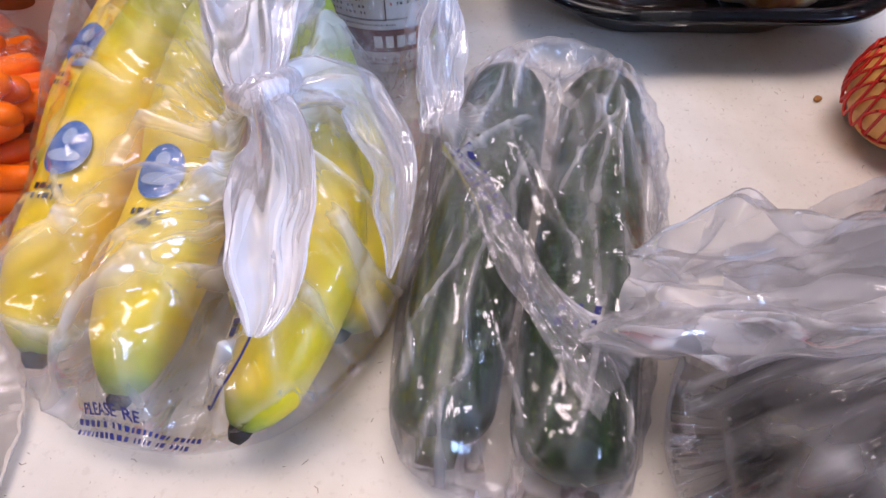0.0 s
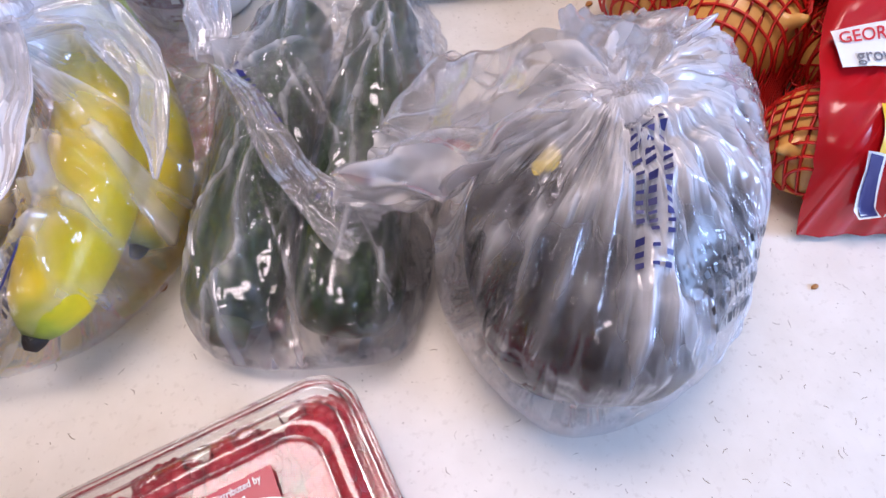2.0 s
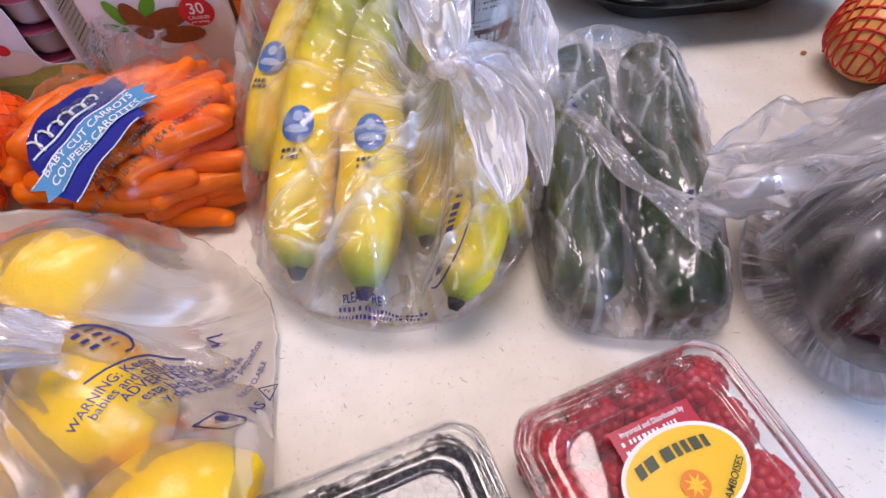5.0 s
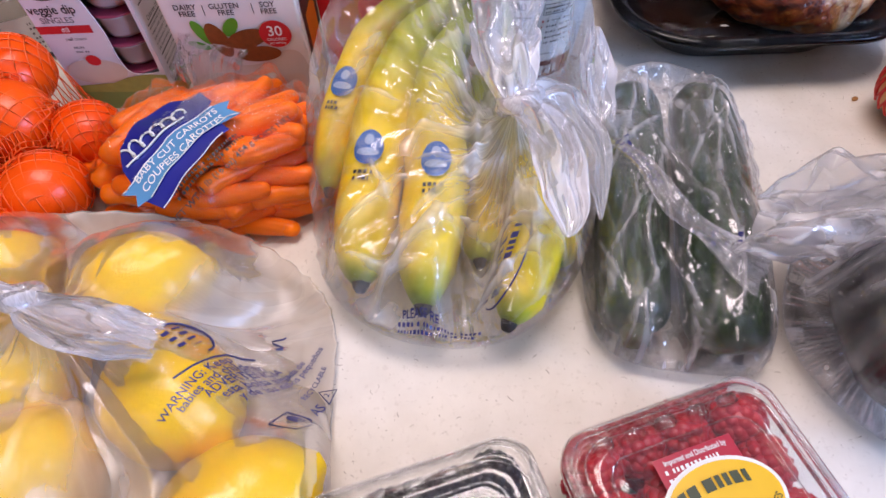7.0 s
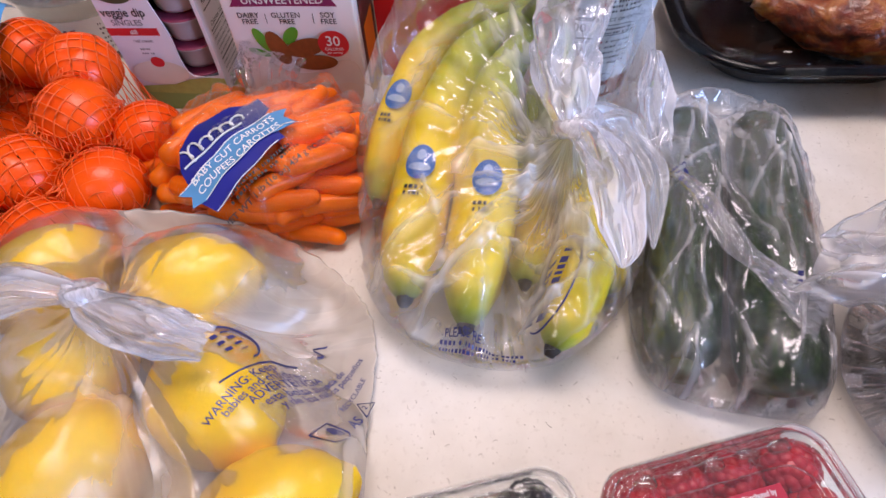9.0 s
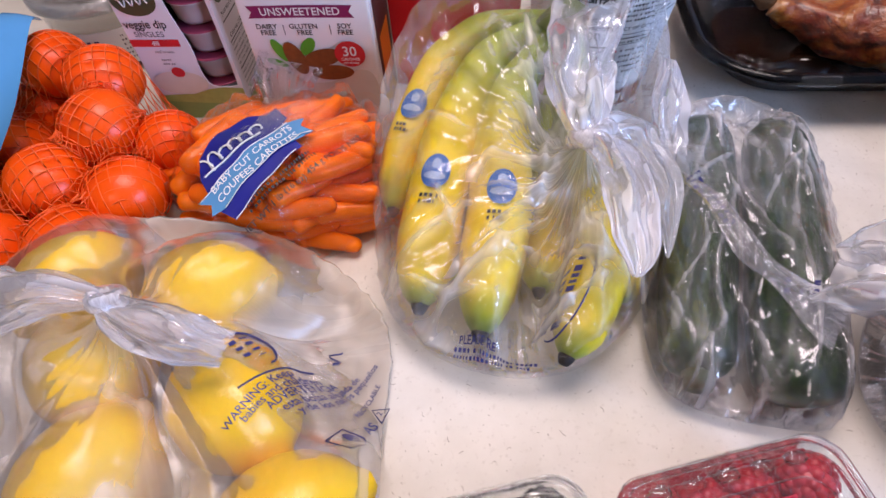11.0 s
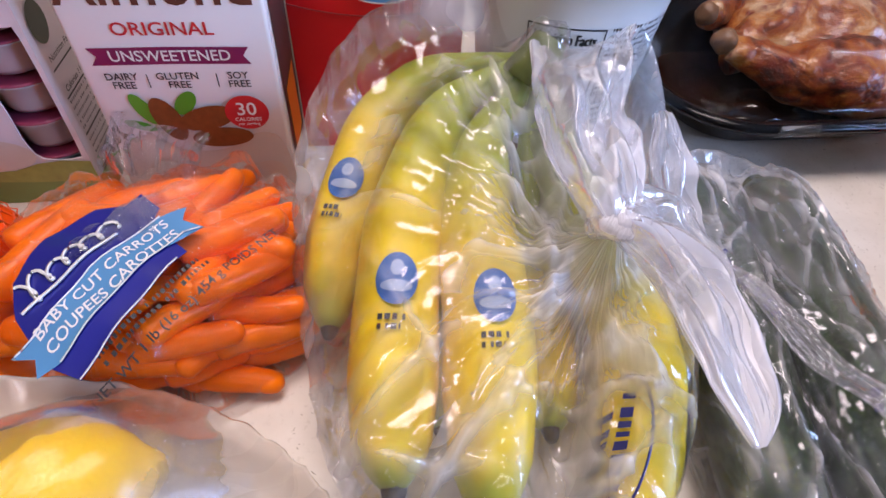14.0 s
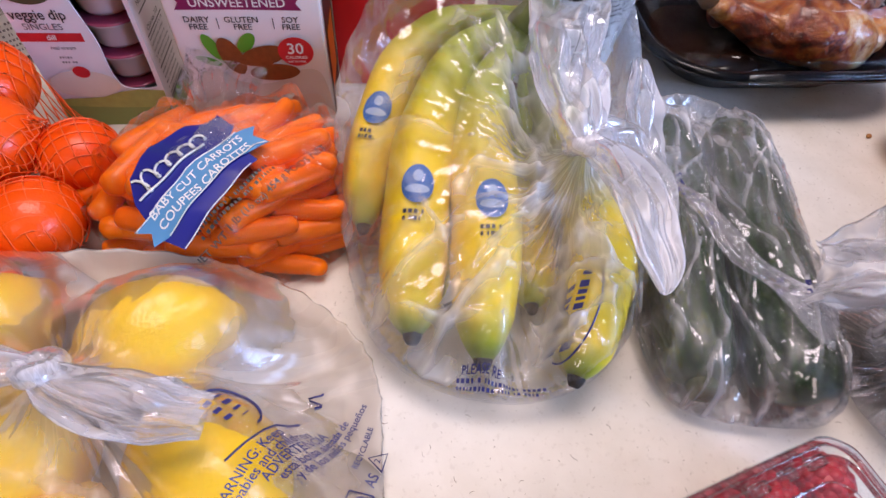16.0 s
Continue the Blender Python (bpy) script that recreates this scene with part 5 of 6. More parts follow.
part("seal", patch(front(CY0, 0.0022), oval(0.0250, 0.0230, 30, 0.0655, 0.0772), 3), M_redink, carton, "round red calorie seal", False)
printed("print", "30", 0.0120, lambda u, v: front(CY0, 0.0026)(u + 0.0655, v + 0.0795), M_white, carton)
printed("print", "CALORIES", 0.0034, lambda u, v: front(CY0, 0.0026)(u + 0.0655, v + 0.0728), M_white, carton)
printed("print", "per serving", 0.0028, lambda u, v: front(CY0, 0.0026)(u + 0.0655, v + 0.0697), M_white, carton)

# ---- red food carton ----
RX0, RX1, RY0 = 0.0875, 0.2025, 0.702
pack = thing("food_carton", (0.145, 0.73, 0.0), "bright red cardboard food carton with blue and white emblem", "food carton")
part("body", block((RX0, RY0, 0.0), (RX1, RY0 + 0.060, 0.172), 0.0016), M_redcan, pack)
R = lambda lift: front(RY0, lift)
part("edge", block((RX0 - 0.0006, RY0 + 0.0002, 0.002), (RX0 + 0.0006, RY0 + 0.0030, 0.170), 0.0004), M_cream, pack, "thin pale strip along the card edge", False)
arc = lambda x: 0.1035 + 0.0085 * ((x - 0.146) / 0.058) ** 2
rim = [(x, arc(x)) for x in np.linspace(RX0 + 0.001, RX1 - 0.001, 26)]
part("panel", patch(R(0.0005), rim[::-1] + [(RX0 + 0.001, 0.004), (RX1 - 0.001, 0.004)], 5), M_redlow, pack, "deeper red lower panel", False)
part("line", strands([[R(0.0006)(x, z) for x, z in rim]], 0.0005), M_darkred, pack, "dark red curved line")
emb = part("emblem", patch(R(0.0008), oval(0.056, 0.034, 36, 0.149, 0.1295), 4), M_skyblue, pack, "light blue brand oval", False)
part("print", strands([[R(0.0010)(0.149 + 0.0285 * math.cos(t), 0.1295 + 0.0175 * math.sin(t)) for t in np.linspace(0, 6.283, 50)]], 0.0005), M_white, emb, "white oval border")
for k in range(4):
    part("print", patch(R(0.0014), [(0.158 + 0.005 * k, 0.1175 - 0.0005 * k), (0.1625 + 0.005 * k, 0.1165), (0.1645 + 0.0045 * k, 0.1235), (0.160 + 0.0045 * k, 0.1245)], 2), M_white, emb, "white brand stroke", False)

# ---- yogurt tub ----
TC = (0.266, 0.690)
tub = thing("yogurt_tub", (*TC, 0.0), "tall white yogurt tub with black nutrition print", "yogurt tub")
prof = lambda z: 0.0455 + 0.120 * z
part("body", lathe([(0.040, 0.002), (0.043, 0.0), (prof(0.004), 0.004)] + [(prof(z), z) for z in np.linspace(0.01, 0.150, 8)] + [(prof(0.15) + 0.003, 0.151), (prof(0.15) + 0.003, 0.156)], 64, (*TC, 0)), M_tub, tub)
part("lid", lathe([(prof(0.15) + 0.0034, 0.1562), (prof(0.15) + 0.005, 0.157), (prof(0.15) + 0.005, 0.168), (prof(0.15) + 0.002, 0.170), (0.054, 0.169)], 64, (*TC, 0)), M_tub, tub, "white snap-on lid")


def tubspot(u, v, lift=0.0006):
    u, v = u + 0.0085, v - 0.0105
    r = prof(v) + lift
    return Vector((TC[0] + r * math.sin(u / 0.054), TC[1] - r * math.cos(u / 0.054), v))


U0 = -0.004
for a, b, c, d in ((-0.044, 0.0562, -0.0432, 0.140), (-0.0008 + U0, 0.0562, U0, 0.140), (-0.044, 0.139, U0, 0.140), (-0.044, 0.056, U0, 0.0570), (-0.042, 0.108, U0 - 0.002, 0.1115), (-0.042, 0.092, U0 - 0.002, 0.0935)):
    part("rule", patch(tubspot, rect(a, b, c, d, 6), 2), M_black, tub, "", False)
printed("print", "Nutrition Facts", 0.0094, lambda u, v: tubspot(u - 0.0245, v + 0.1325), M_black, tub, wide=0.56)
printed("print", "Nutrition Facts", 0.0094, lambda u, v: tubspot(u - 0.0240, v + 0.1328, 0.0009), M_black, tub, wide=0.56)
printed("print", "(170g)", 0.0056, lambda u, v: tubspot(u - 0.020, v + 0.1160), M_black, tub)
printed("print", "100", 0.0098, lambda u, v: tubspot(u - 0.021, v + 0.1020), M_black, tub)
part("print", bars(tubspot, 7, -0.042, 0.0875, 0.0045, 0.0018, random.Random(41), 0.5, 0.027), M_black, tub, "", False)
part("print", bars(tubspot, 7, U0 + 0.003, 0.1385, 0.0040, 0.0018, random.Random(42), 0.3, 0.046), M_black, tub, "rows of small black print", False)
printed("print", "PRODUCT OF CANADA", 0.0040, lambda u, v: tubspot(u + 0.009, v + 0.1085), M_black, tub)
for a, b, c, d in ((U0 + 0.003, 0.0945, 0.019, 0.0950), (U0 + 0.003, 0.1035, 0.019, 0.1040), (U0 + 0.003, 0.0945, U0 + 0.0035, 0.1040), (0.0185, 0.0945, 0.019, 0.1040)):
    part("rule", patch(tubspot, rect(a, b, c, d, 5), 1), M_black, tub, "", False)
part("print", bars(tubspot, 2, U0 + 0.0045, 0.0995, 0.0035, 0.0016, random.Random(43), 0.3, 0.025), M_black, tub, "", False)
part("print", bars(tubspot, 5, U0 + 0.007, 0.0880, 0.0052, 0.0019, random.Random(44), 0.4, 0.022), M_black, tub, "", False)
part("print", bars(tubspot, 5, U0 + 0.003, 0.0880, 0.0052, 0.0019, random.Random(45), 0.9, 0.003), M_redink, tub, "red check marks", False)
part("print", bars(tubspot, 2, -0.040, 0.0560, 0.004, 0.0016, random.Random(46), 0.3, 0.052), M_greyink, tub, "", False)
band = part("band", patch(tubspot, rect(-0.056, 0.0310, 0.040, 0.0490, 16), 4), M_maroon, tub, "maroon brand band", False)
part("print", bars(lambda u, v: tubspot(u, v, 0.001), 1, -0.014, 0.0350, 0.01, 0.0095, random.Random(47), 0.05, 0.040), M_white, band, "white brand mark", False)
part("print", bars(tubspot, 2, -0.020, 0.0240, 0.004, 0.0018, random.Random(48), 0.3, 0.034), M_maroon, tub, "", False)

# ---- roast chicken tray ----
tray = thing("chicken_tray", (0.48, 0.745, 0.0), "roast chicken tray of black plastic with a clear lid", "food tray")
TM = Matrix.Translation((0.484, 0.757, 0.0))
W, D = 0.262, 0.226


def ringz(w, d, r, z):
    return [(x, y, z) for x, y in rounded_rect(w, d, r, 10)]


part("base", loft([ringz(W - 0.10, D - 0.10, 0.04, 0.001), ringz(W - 0.088, D - 0.088, 0.045, 0.004), ringz(W - 0.034, D - 0.034, 0.062, 0.037), ringz(W - 0.016, D - 0.016, 0.070, 0.040), ringz(W, D, 0.075, 0.041), ringz(W + 0.002, D + 0.002, 0.076, 0.044), ringz(W, D, 0.075, 0.047),
                   ringz(W - 0.018, D - 0.018, 0.068, 0.047), ringz(W - 0.038, D - 0.038, 0.060, 0.040), ringz(W - 0.090, D - 0.090, 0.044, 0.006)], TM), M_tray, tray, "glossy black plastic base")
lid = part("lid", loft([ringz(W + 0.006, D + 0.006, 0.078, 0.042), ringz(W + 0.007, D + 0.007, 0.078, 0.051), ringz(W - 0.002, D - 0.002, 0.074, 0.053), ringz(W - 0.016, D - 0.016, 0.069, 0.052), ringz(W - 0.020, D - 0.020, 0.066, 0.058), ringz(W - 0.026, D - 0.026, 0.064, 0.090), ringz(W - 0.032, D - 0.032, 0.062, 0.098), ringz(W - 0.042, D - 0.042, 0.058, 0.103), ringz(W - 0.060, D - 0.060, 0.052, 0.105), ringz(W - 0.120, D - 0.120, 0.03, 0.107), ringz(W - 0.20, D - 0.20, 0.010, 0.1075)], TM, False, True), M_lid, tray, "clear domed plastic lid")
part("latch", block((0.425, 0.6395, 0.043), (0.455, 0.6420, 0.052), 0.001), M_lid, lid, "small moulded latch tab")
hen = thing("roast_chicken", (0.48, 0.745, 0.008), "glossy browned roast chicken in a black tray", "chicken")


def meat(bm, amount, seed):
    """Torn, wrinkled roast skin worked into a mesh."""
    bm.normal_update()
    for v in bm.verts:
        q = v.co * 42 + Vector((seed, 0, 0))
        d = noise.noise(q) + 0.5 * noise.noise(q * 2.3) + 0.3 * (1 - 2 * abs(noise.noise(q * 1.4))) + 0.2 * noise.noise(q * 5)
        v.co += v.normal * amount * d
    return bm


def limb(path, radii, seed, amount=0.004):
    n = 46
    return meat(tube(spline(path, n), np.interp(np.linspace(0, 1, n), np.linspace(0, 1, len(radii)), radii), 36, None, 0.15, seed), amount, seed)


part("breast", meat(ball(0.052, (0.512, 0.756, 0.056), 5, (1.50, 1.22, 0.80)), 0.006, 1.0), M_chicken, hen)
part("leg", limb([(0.556, 0.684, 0.044), (0.505, 0.680, 0.054), (0.450, 0.690, 0.058), (0.405, 0.704, 0.070)], (0.012, 0.024, 0.030, 0.031, 0.026, 0.017, 0.012, 0.011), 2.0), M_chicken, hen, "browned drumstick and thigh")
part("knuckle", meat(ball(0.0085, (0.400, 0.706, 0.073), 4, (1, 0.9, 1)), 0.004, 7.0), M_bone, hen, "pale bared leg bone")
part("leg", limb([(0.556, 0.822, 0.044), (0.500, 0.812, 0.054), (0.448, 0.786, 0.062), (0.408, 0.752, 0.074)], (0.012, 0.024, 0.030, 0.031, 0.026, 0.017, 0.012, 0.011), 6.0), M_chicken, hen)
part("knuckle", meat(ball(0.0080, (0.405, 0.750, 0.076), 4, (1, 0.9, 1)), 0.004, 9.0), M_bone, hen)
part("wing", limb([(0.576, 0.700, 0.064), (0.548, 0.682, 0.050), (0.515, 0.676, 0.040)], (0.009, 0.015, 0.017, 0.013, 0.006), 5.0, 0.003), M_chicken, hen)
part("vent", limb([(0.425, 0.728, 0.050), (0.450, 0.735, 0.056), (0.475, 0.742, 0.058)], (0.012, 0.024, 0.030), 8.0), M_chicken, hen, "dark tucked tail end")
hen.matrix_world = Matrix.Translation((0.492, 0.764, 0.006))
solo("pan_juice", loft([ringz(W - 0.096, D - 0.096, 0.040, 0.0075), ringz(W - 0.092, D - 0.092, 0.042, 0.0095)], TM), M_juice, "dark brown meat juice in the tray", "juice")

# ---- onions in their net ----
onions = [(0.580, 0.590, 0.037, 0.036), (0.606, 0.528, 0.038, 0.037), (0.613, 0.440, 0.032, 0.030), (0.662, 0.570, 0.038, 0.037), (0.670, 0.498, 0.036, 0.035), (0.652, 0.425, 0.031, 0.030), (0.735, 0.540, 0.037, 0.036), (0.632, 0.636, 0.037, 0.036), (0.726, 0.460, 0.035, 0.034)]
for k, (x, y, z, r) in enumerate(onions):
    pr = [(r * math.sin(a) ** 0.9, -r * 0.92 * math.cos(a)) for a in np.linspace(0.06, math.pi - 0.22, 22)] + [(r * 0.12, r * 1.02), (r * 0.08, r * 1.16), (r * 0.05, r * 1.24)]
    ob = solo("onion", lathe(pr, 32), M_onion, "golden papery yellow onion inside a red net", "onion", "onions in the net")
    ob.matrix_world = pose(x, y, z, 60 * math.sin(k * 2.3), 70 * math.cos(k * 1.9), 40 * k)
net = thing("onion_net", (0.65, 0.52, 0.0), "red net bag of onions with a red printed label", "net bag")
lines = []
for k, f in enumerate(onions):
    lines += net_over(f, 12, k + 40, 1.0)
part("netting", strands(lines, 0.0011), M_rednet, net, "coarse red plastic netting")
goods = [(a, b, c, d * 0.98) for a, b, c, d in onions]
web = Drape([(0.574, 0.420, 0.012), (0.620, 0.396, 0.008), (0.690, 0.386, 0.01), (0.760, 0.430, 0.02), (0.775, 0.540, 0.02), (0.720, 0.620, 0.02), (0.640, 0.675, 0.02), (0.570, 0.645, 0.02), (0.540, 0.595, 0.02), (0.560, 0.530, 0.02), (0.572, 0.470, 0.015)],
            (0.640, 0.520, 0.07), goods, 6, 110, 44, 14, 4, 0.0, 0.0, creases=0)
lines = []
for fam in (1, -1):
    for j in range(0, 110, 2):
        ln = []
        for i in range(3, 37):
            jj = (j + fam * i) % 110
            if web.Z[i, jj] > web.H[i, jj] + 0.003:
                ln.append((web.X[i, jj], web.Y[i, jj], web.Z[i, jj]))
            else:
                lines.append(ln)
                ln = []
        lines.append(ln)
part("netting", strands(lines, 0.0007), M_rednet, net)
sheet = Drape([(0.592, 0.404, 0.012), (0.597, 0.400, 0.005), (0.624, 0.396, 0.004), (0.647, 0.392, 0.004), (0.690, 0.385, 0.006), (0.740, 0.376, 0.008), (0.785, 0.450, 0.03), (0.790, 0.560, 0.05), (0.720, 0.600, 0.070), (0.652, 0.575, 0.076), (0.636, 0.518, 0.076), (0.608, 0.472, 0.072), (0.593, 0.439, 0.064), (0.591, 0.420, 0.044)], (0.680, 0.480, 0.080), [(a, b, c, d + 0.002) for a, b, c, d in onions] + [(0.645, 0.492, 0.040, 0.044)], 9, 120, 40, 80, 18, 0.002, 0.0016, 0.003)
wrap = part("label", sheet.mesh(False), M_film_red, net, "glossy red plastic label sheet")
SP = lambda x, y, t, l=0.0012: sheet.spot(x, y, t, l)
SG = lambda l: sheet.spot(0.624, 0.458, -7, l, True)
sgn = part("sign", patch(SG(0.0060), rect(-0.017, -0.0100, 0.023, 0.0105, 8), 6), M_white, wrap, "white sign with red and grey words")
printed("print", "GEORGIA", 0.0084, lambda u, v: SG(0.0067)(u + 0.003, v + 0.005), M_redink, sgn)
printed("print", "grown", 0.0094, lambda u, v: SG(0.0067)(u + 0.003, v - 0.005), M_greyink, sgn)
part("star", patch(SP(0.668, 0.520, 14), [(0.026 * (1.0 if i % 2 == 0 else 0.45) * math.cos(i * 0.628), 0.026 * (1.0 if i % 2 == 0 else 0.45) * math.sin(i * 0.628)) for i in range(10)], 6), M_white, wrap, "white edged star emblem")
part("star", patch(SP(0.668, 0.520, 14, 0.0024), [(0.022 * (1.0 if i % 2 == 0 else 0.45) * math.cos(i * 0.628), 0.022 * (1.0 if i % 2 == 0 else 0.45) * math.sin(i * 0.628)) for i in range(10)], 6), M_redink, wrap)
part("picture", patch(sheet.spot(0.650, 0.4165, -5, 0.0055, True), rect(-0.036, -0.0085, 0.034, 0.0085, 8), 6), M_yellowlabel, wrap, "golden printed picture panel")
stroke = lambda x, lean, w: [(x + lean * (1 - i / 4) * 0.5 - w / 2, 0.016 - 0.008 * i) for i in range(5)] + [(x + lean * (i / 4) * 0.5 + w / 2, -0.016 + 0.008 * i) for i in range(5)]
for x, lean, w in ((-0.008, -0.022, 0.009), (0.004, 0.022, 0.007), (0.026, 0.004, 0.009), (0.042, 0.004, 0.010)):
    part("emblem", patch(sheet.spot(0.629, 0.4015, -7, 0.0060, True), [(u * 0.9, v * 0.50) for u, v in stroke(x, lean, w + 0.003)], 5), M_white, wrap, "white edged emblem stroke")
    part("emblem", patch(sheet.spot(0.629, 0.4015, -7, 0.0068, True), [(u * 0.9, v * 0.44) for u, v in stroke(x, lean, w)], 5), M_ink, wrap, "navy emblem stroke")


# ---- raspberry and blackberry boxes ----


def berry_mesh(name, mat, r, seed):
    rng = random.Random(seed)
    bm = bmesh.new()
    rows = ((0.62, 0.55, 9), (0.30, 0.86, 13), (-0.08, 0.98, 15), (-0.45, 0.90, 14), (-0.76, 0.66, 10), (0.84, 0.22, 4))
    for z, rad, cnt in rows:
        for i in range(cnt):
            a = 2 * math.pi * (i + 0.5 * rng.random()) / cnt + z * 3
            c = Vector((rad * math.cos(a), rad * math.sin(a), z * 1.02)) * r * 0.82
            res = bmesh.ops.create_icosphere(bm, subdivisions=1, radius=r * rng.uniform(0.29, 0.33))
            for v in res["verts"]:
                v.co = v.co * 1.0 + c
    core = bmesh.ops.create_icosphere(bm, subdivisions=2, radius=r * 0.90)
    return finish(name, bm, mat)


def clamshell(name, m, label, berries, mat, blabel, bcat, seed, w=0.118, d=0.110):
    box = thing(name, m.translation, label, "berry box", "berry boxes")
    H = 0.046
    body = part("body", loft([ringz(w - 0.020, d - 0.020, 0.012, 0.0015), ringz(w - 0.016, d - 0.016, 0.014, 0.004), ringz(w - 0.007, d - 0.007, 0.016, H - 0.010), ringz(w, d, 0.018, H - 0.009), ringz(w, d, 0.018, H - 0.006)], m, True, False), M_clam, box, "clear plastic punnet body")
    lid = part("lid", loft([ringz(w + 0.001, d + 0.001, 0.018, H - 0.0075), ringz(w + 0.0015, d + 0.0015, 0.018, H - 0.0015), ringz(w - 0.002, d - 0.002, 0.017, H), ringz(w - 0.007, d - 0.007, 0.016, H), ringz(w - 0.0085, d - 0.0085, 0.015, H - 0.003), ringz(w - 0.015, d - 0.015, 0.013, H - 0.003), ringz(w - 0.017, d - 0.017, 0.012, H + 0.002),
                            ringz(w - 0.036, d - 0.036, 0.012, H + 0.0022), ringz(w - 0.038, d - 0.038, 0.012, H + 0.0006), ringz(w - 0.040, d - 0.040, 0.011, H + 0.0006)], m, False, True), M_clam, box, "clear ribbed lid")
    for k, (off, zz, rr) in enumerate(((0.001, H - 0.0008, 0.0007), (0.0075, H + 0.0002, 0.0006), (0.017, H + 0.0022, 0.0006), (0.037, H + 0.0022, 0.0006))):
        pts = [m @ Vector(q) for q in ringz(w - off, d - off, 0.016 - 0.1 * off, zz)]
        part("bead", strands([pts + pts[:1]], rr), M_clam, lid, "moulded rim bead")
    for i in range(5):
        x = -w / 2 + 0.024 + i * (w - 0.048) / 4
        bm = block((x - 0.005, d / 2 - 0.0125, H - 0.004), (x + 0.005, d / 2 - 0.0065, H + 0.0012), 0.0015)
        bm.transform(m)
        part("rib", bm, M_clam, lid, "moulded lid rib")
    made = [berry_mesh(bcat, mat, 0.0142, seed + k) for k in range(3)]
    rng = random.Random(seed)
    for layer, (zb, nx, ny) in enumerate(((0.0165, 4, 4), (0.0300, 4, 4))):
        for i in range(nx):
            for j in range(ny):
                u = (i + 0.5) / nx - 0.5 + rng.uniform(-0.02, 0.02)
                v = (j + 0.5) / ny - 0.5 + rng.uniform(-0.02, 0.02)
                ob = tagged(new(bcat, made[rng.randrange(3)]), blabel, bcat, berries)
                ob.matrix_world = m @ pose(u * (w - 0.010), v * (d - 0.010), zb + rng.uniform(-0.001, 0.001), rng.uniform(50, 130), rng.uniform(-40, 40), rng.uniform(0, 360))
    return box, lid


BM = pose(0.3130, 0.2880, 0.0, 0, 0, 17)
box, lid = clamshell("raspberry_box", BM, "clear clamshell of red raspberries with yellow label", "raspberries in the box", M_rasp, "ripe red raspberry in a clear clamshell", "raspberry", 60)
top = lambda u, v, l=0.0: BM @ Vector((u, v, 0.0492 + l))
oval_label = part("label", patch(lambda u, v: top(u, v, 0.0008), oval(0.060, 0.040, 40, 0.003, 0.003, 0.02), 3), M_white, box, "oval label with white border", False)
part("field", patch(lambda u, v: top(u, v, 0.0013), oval(0.056, 0.036, 40, 0.003, 0.003, 0.02), 3), M_yellowlabel, oval_label, "yellow field", False)
part("sun", patch(lambda u, v: top(u, v, 0.0020), oval(0.0125, 0.0125, 26, 0.003, -0.003), 3), M_orangelabel, oval_label, "red orange sun disc", False)
part("sun", patch(lambda u, v: top(u, v, 0.0024), [(0.003 + (0.0052 if i % 2 == 0 else 0.0022) * math.cos(i * 0.3927), -0.003 + (0.0052 if i % 2 == 0 else 0.0022) * math.sin(i * 0.3927)) for i in range(16)], 2), M_yellowlabel, oval_label, "", False)
part("print", bars(lambda u, v: top(u, v - 6.0 * (u - 0.003) ** 2, 0.0020), 1, -0.017, 0.0095, 0.01, 0.0055, random.Random(71), 0.05, 0.042), M_dark_olive, oval_label, "dark curved brand bars", False)
printed("print", "FRAMBOISES", 0.0044, lambda u, v: top(0.018 + u * 0.8 - v * 0.6, -0.008 + u * 0.6 + v * 0.8, 0.0020), M_dark_olive, oval_label)
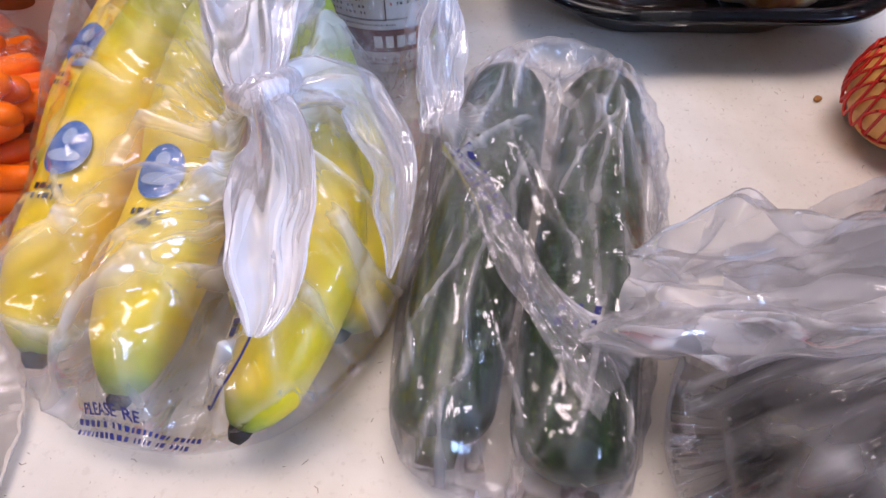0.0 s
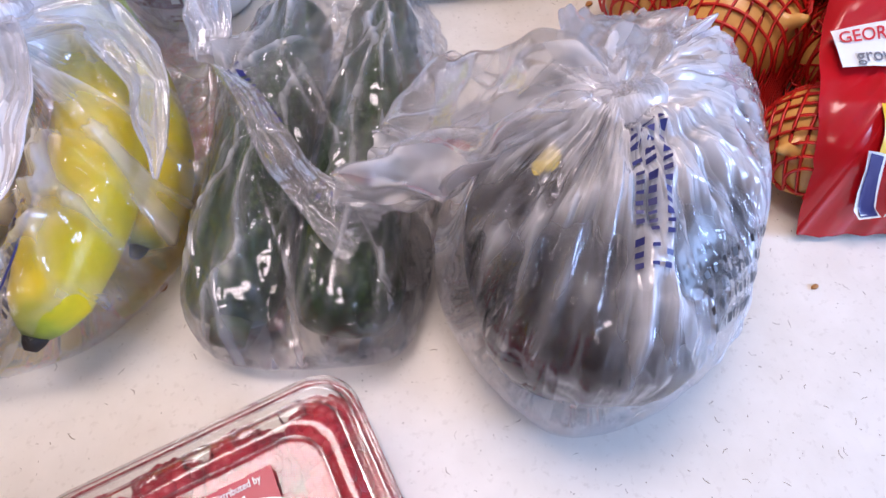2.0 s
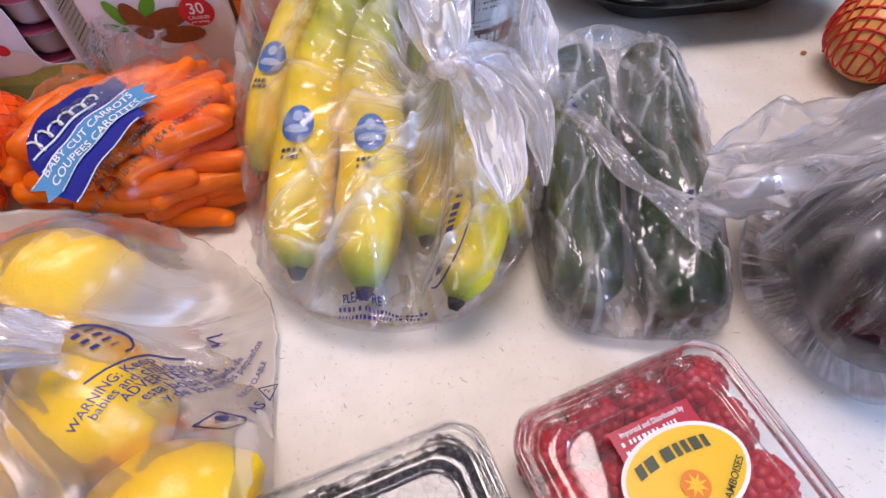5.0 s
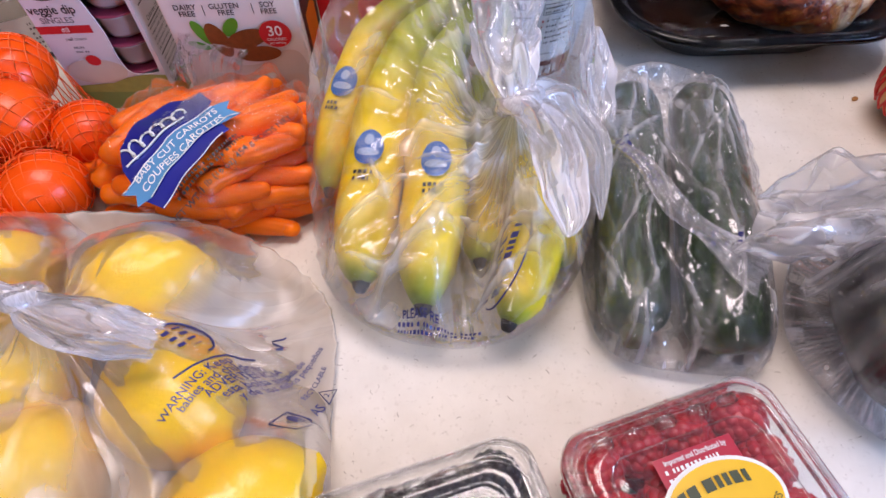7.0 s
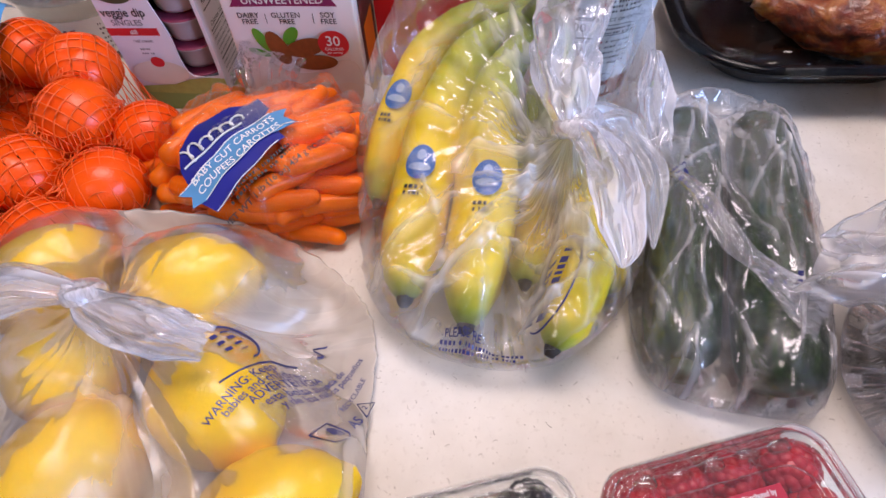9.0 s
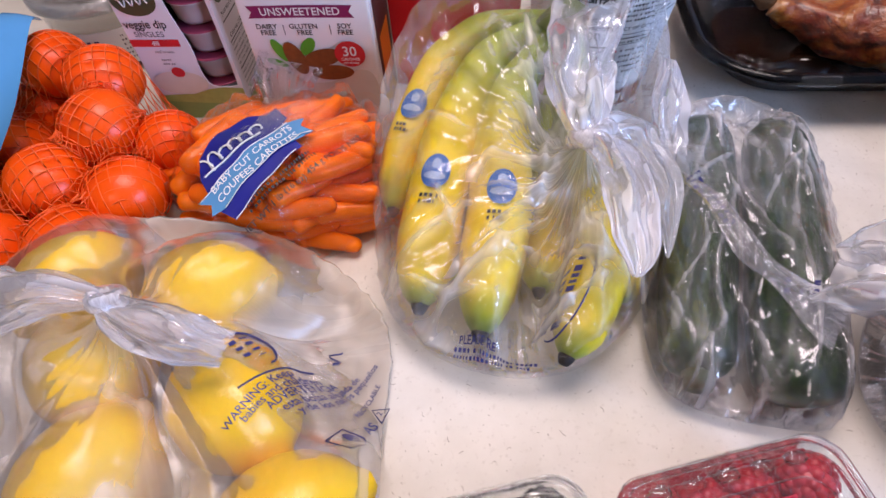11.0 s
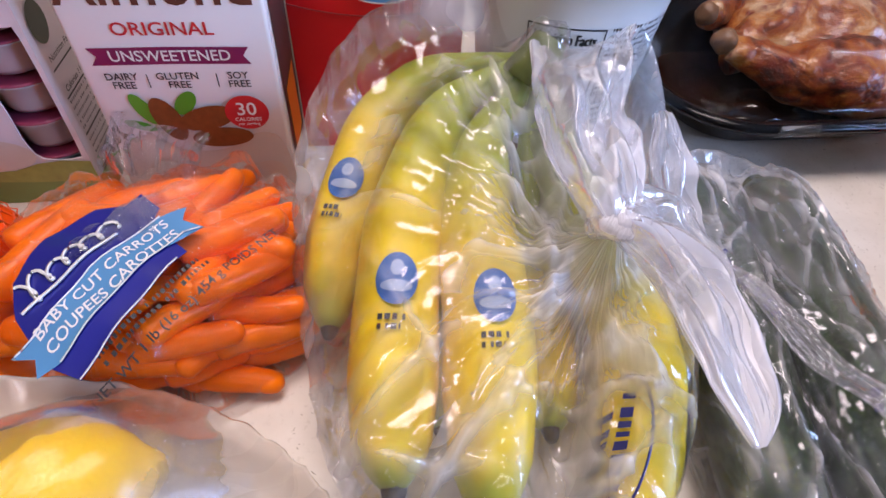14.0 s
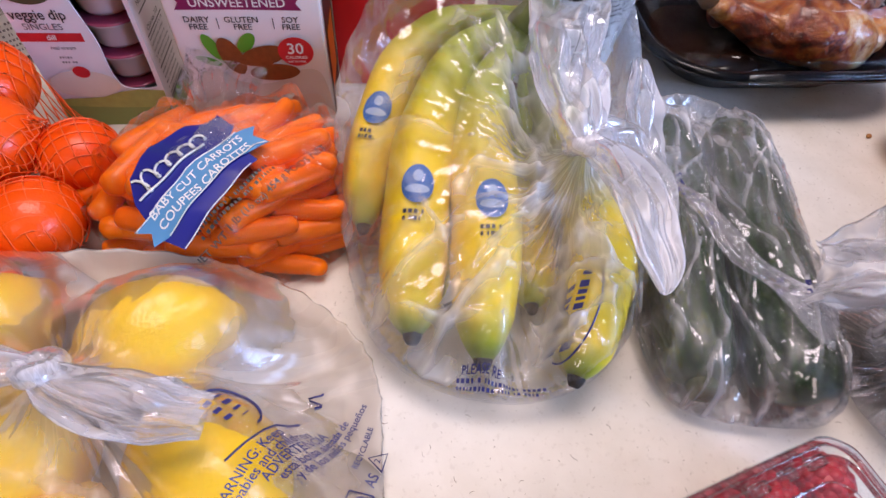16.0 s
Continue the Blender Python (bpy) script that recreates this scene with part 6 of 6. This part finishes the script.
flag = part("flag", patch(lambda u, v: top(u, v, 0.0004), rect(-0.019, 0.013, 0.023, 0.0300, 6), 3), M_redlabel, box, "crimson importer label", False)
printed("print", "Imported and Distributed by", 0.0036, lambda u, v: top(u + 0.002, v + 0.0270, 0.0010), M_white, flag, wide=0.8)
part("print", bars(lambda u, v: top(u, v, 0.0010), 2, -0.016, 0.0220, 0.004, 0.0020, random.Random(72), 0.3, 0.036), M_white, flag, "", False)
BM2 = pose(0.186, 0.2615, 0.0, 0, 0, 16)
clamshell("blackberry_box", BM2, "clear clamshell of dark blackberries", "blackberries in the box", M_blackberry, "shiny black blackberry in a clear clamshell", "blackberry", 80)

# ---- clear tub behind the mandarins ----
pot = thing("clear_tub", (-0.225, 0.765, 0.0), "round clear plastic tub with a white printed label", "tub")
part("body", lathe([(0.050, 0.001), (0.056, 0.003), (0.060, 0.050), (0.062, 0.066), (0.064, 0.067)], 48, (-0.225, 0.775, 0), False), M_tubclear, pot)
part("filling", lathe([(0.048, 0.004), (0.054, 0.006), (0.057, 0.044), (0.050, 0.047)], 40, (-0.225, 0.775, 0)), M_filling, pot, "grey-brown creamy filling")
part("lid", lathe([(0.0655, 0.066), (0.0665, 0.068), (0.0665, 0.075), (0.063, 0.078), (0.055, 0.078), (0.053, 0.074)], 48, (-0.225, 0.775, 0)), M_tubclear, pot, "clear rimmed lid")
ps = lambda u, v: Vector((-0.225 + 0.0605 * math.sin(u / 0.06), 0.775 - 0.0605 * math.cos(u / 0.06), v))
lab = part("label", patch(ps, rect(-0.03, 0.010, 0.066, 0.048, 16), 5), M_white, pot, "white wrap label")
ps2 = lambda u, v: Vector((-0.225 + 0.0612 * math.sin(u / 0.06), 0.775 - 0.0612 * math.cos(u / 0.06), v))
part("print", bars(ps2, 2, -0.010, 0.034, 0.011, 0.006, random.Random(90), 0.4, 0.03), M_ink, lab)
part("print", bars(ps2, 6, 0.036, 0.040, 0.0048, 0.002, random.Random(91), 0.4, 0.024), M_greyink, lab)
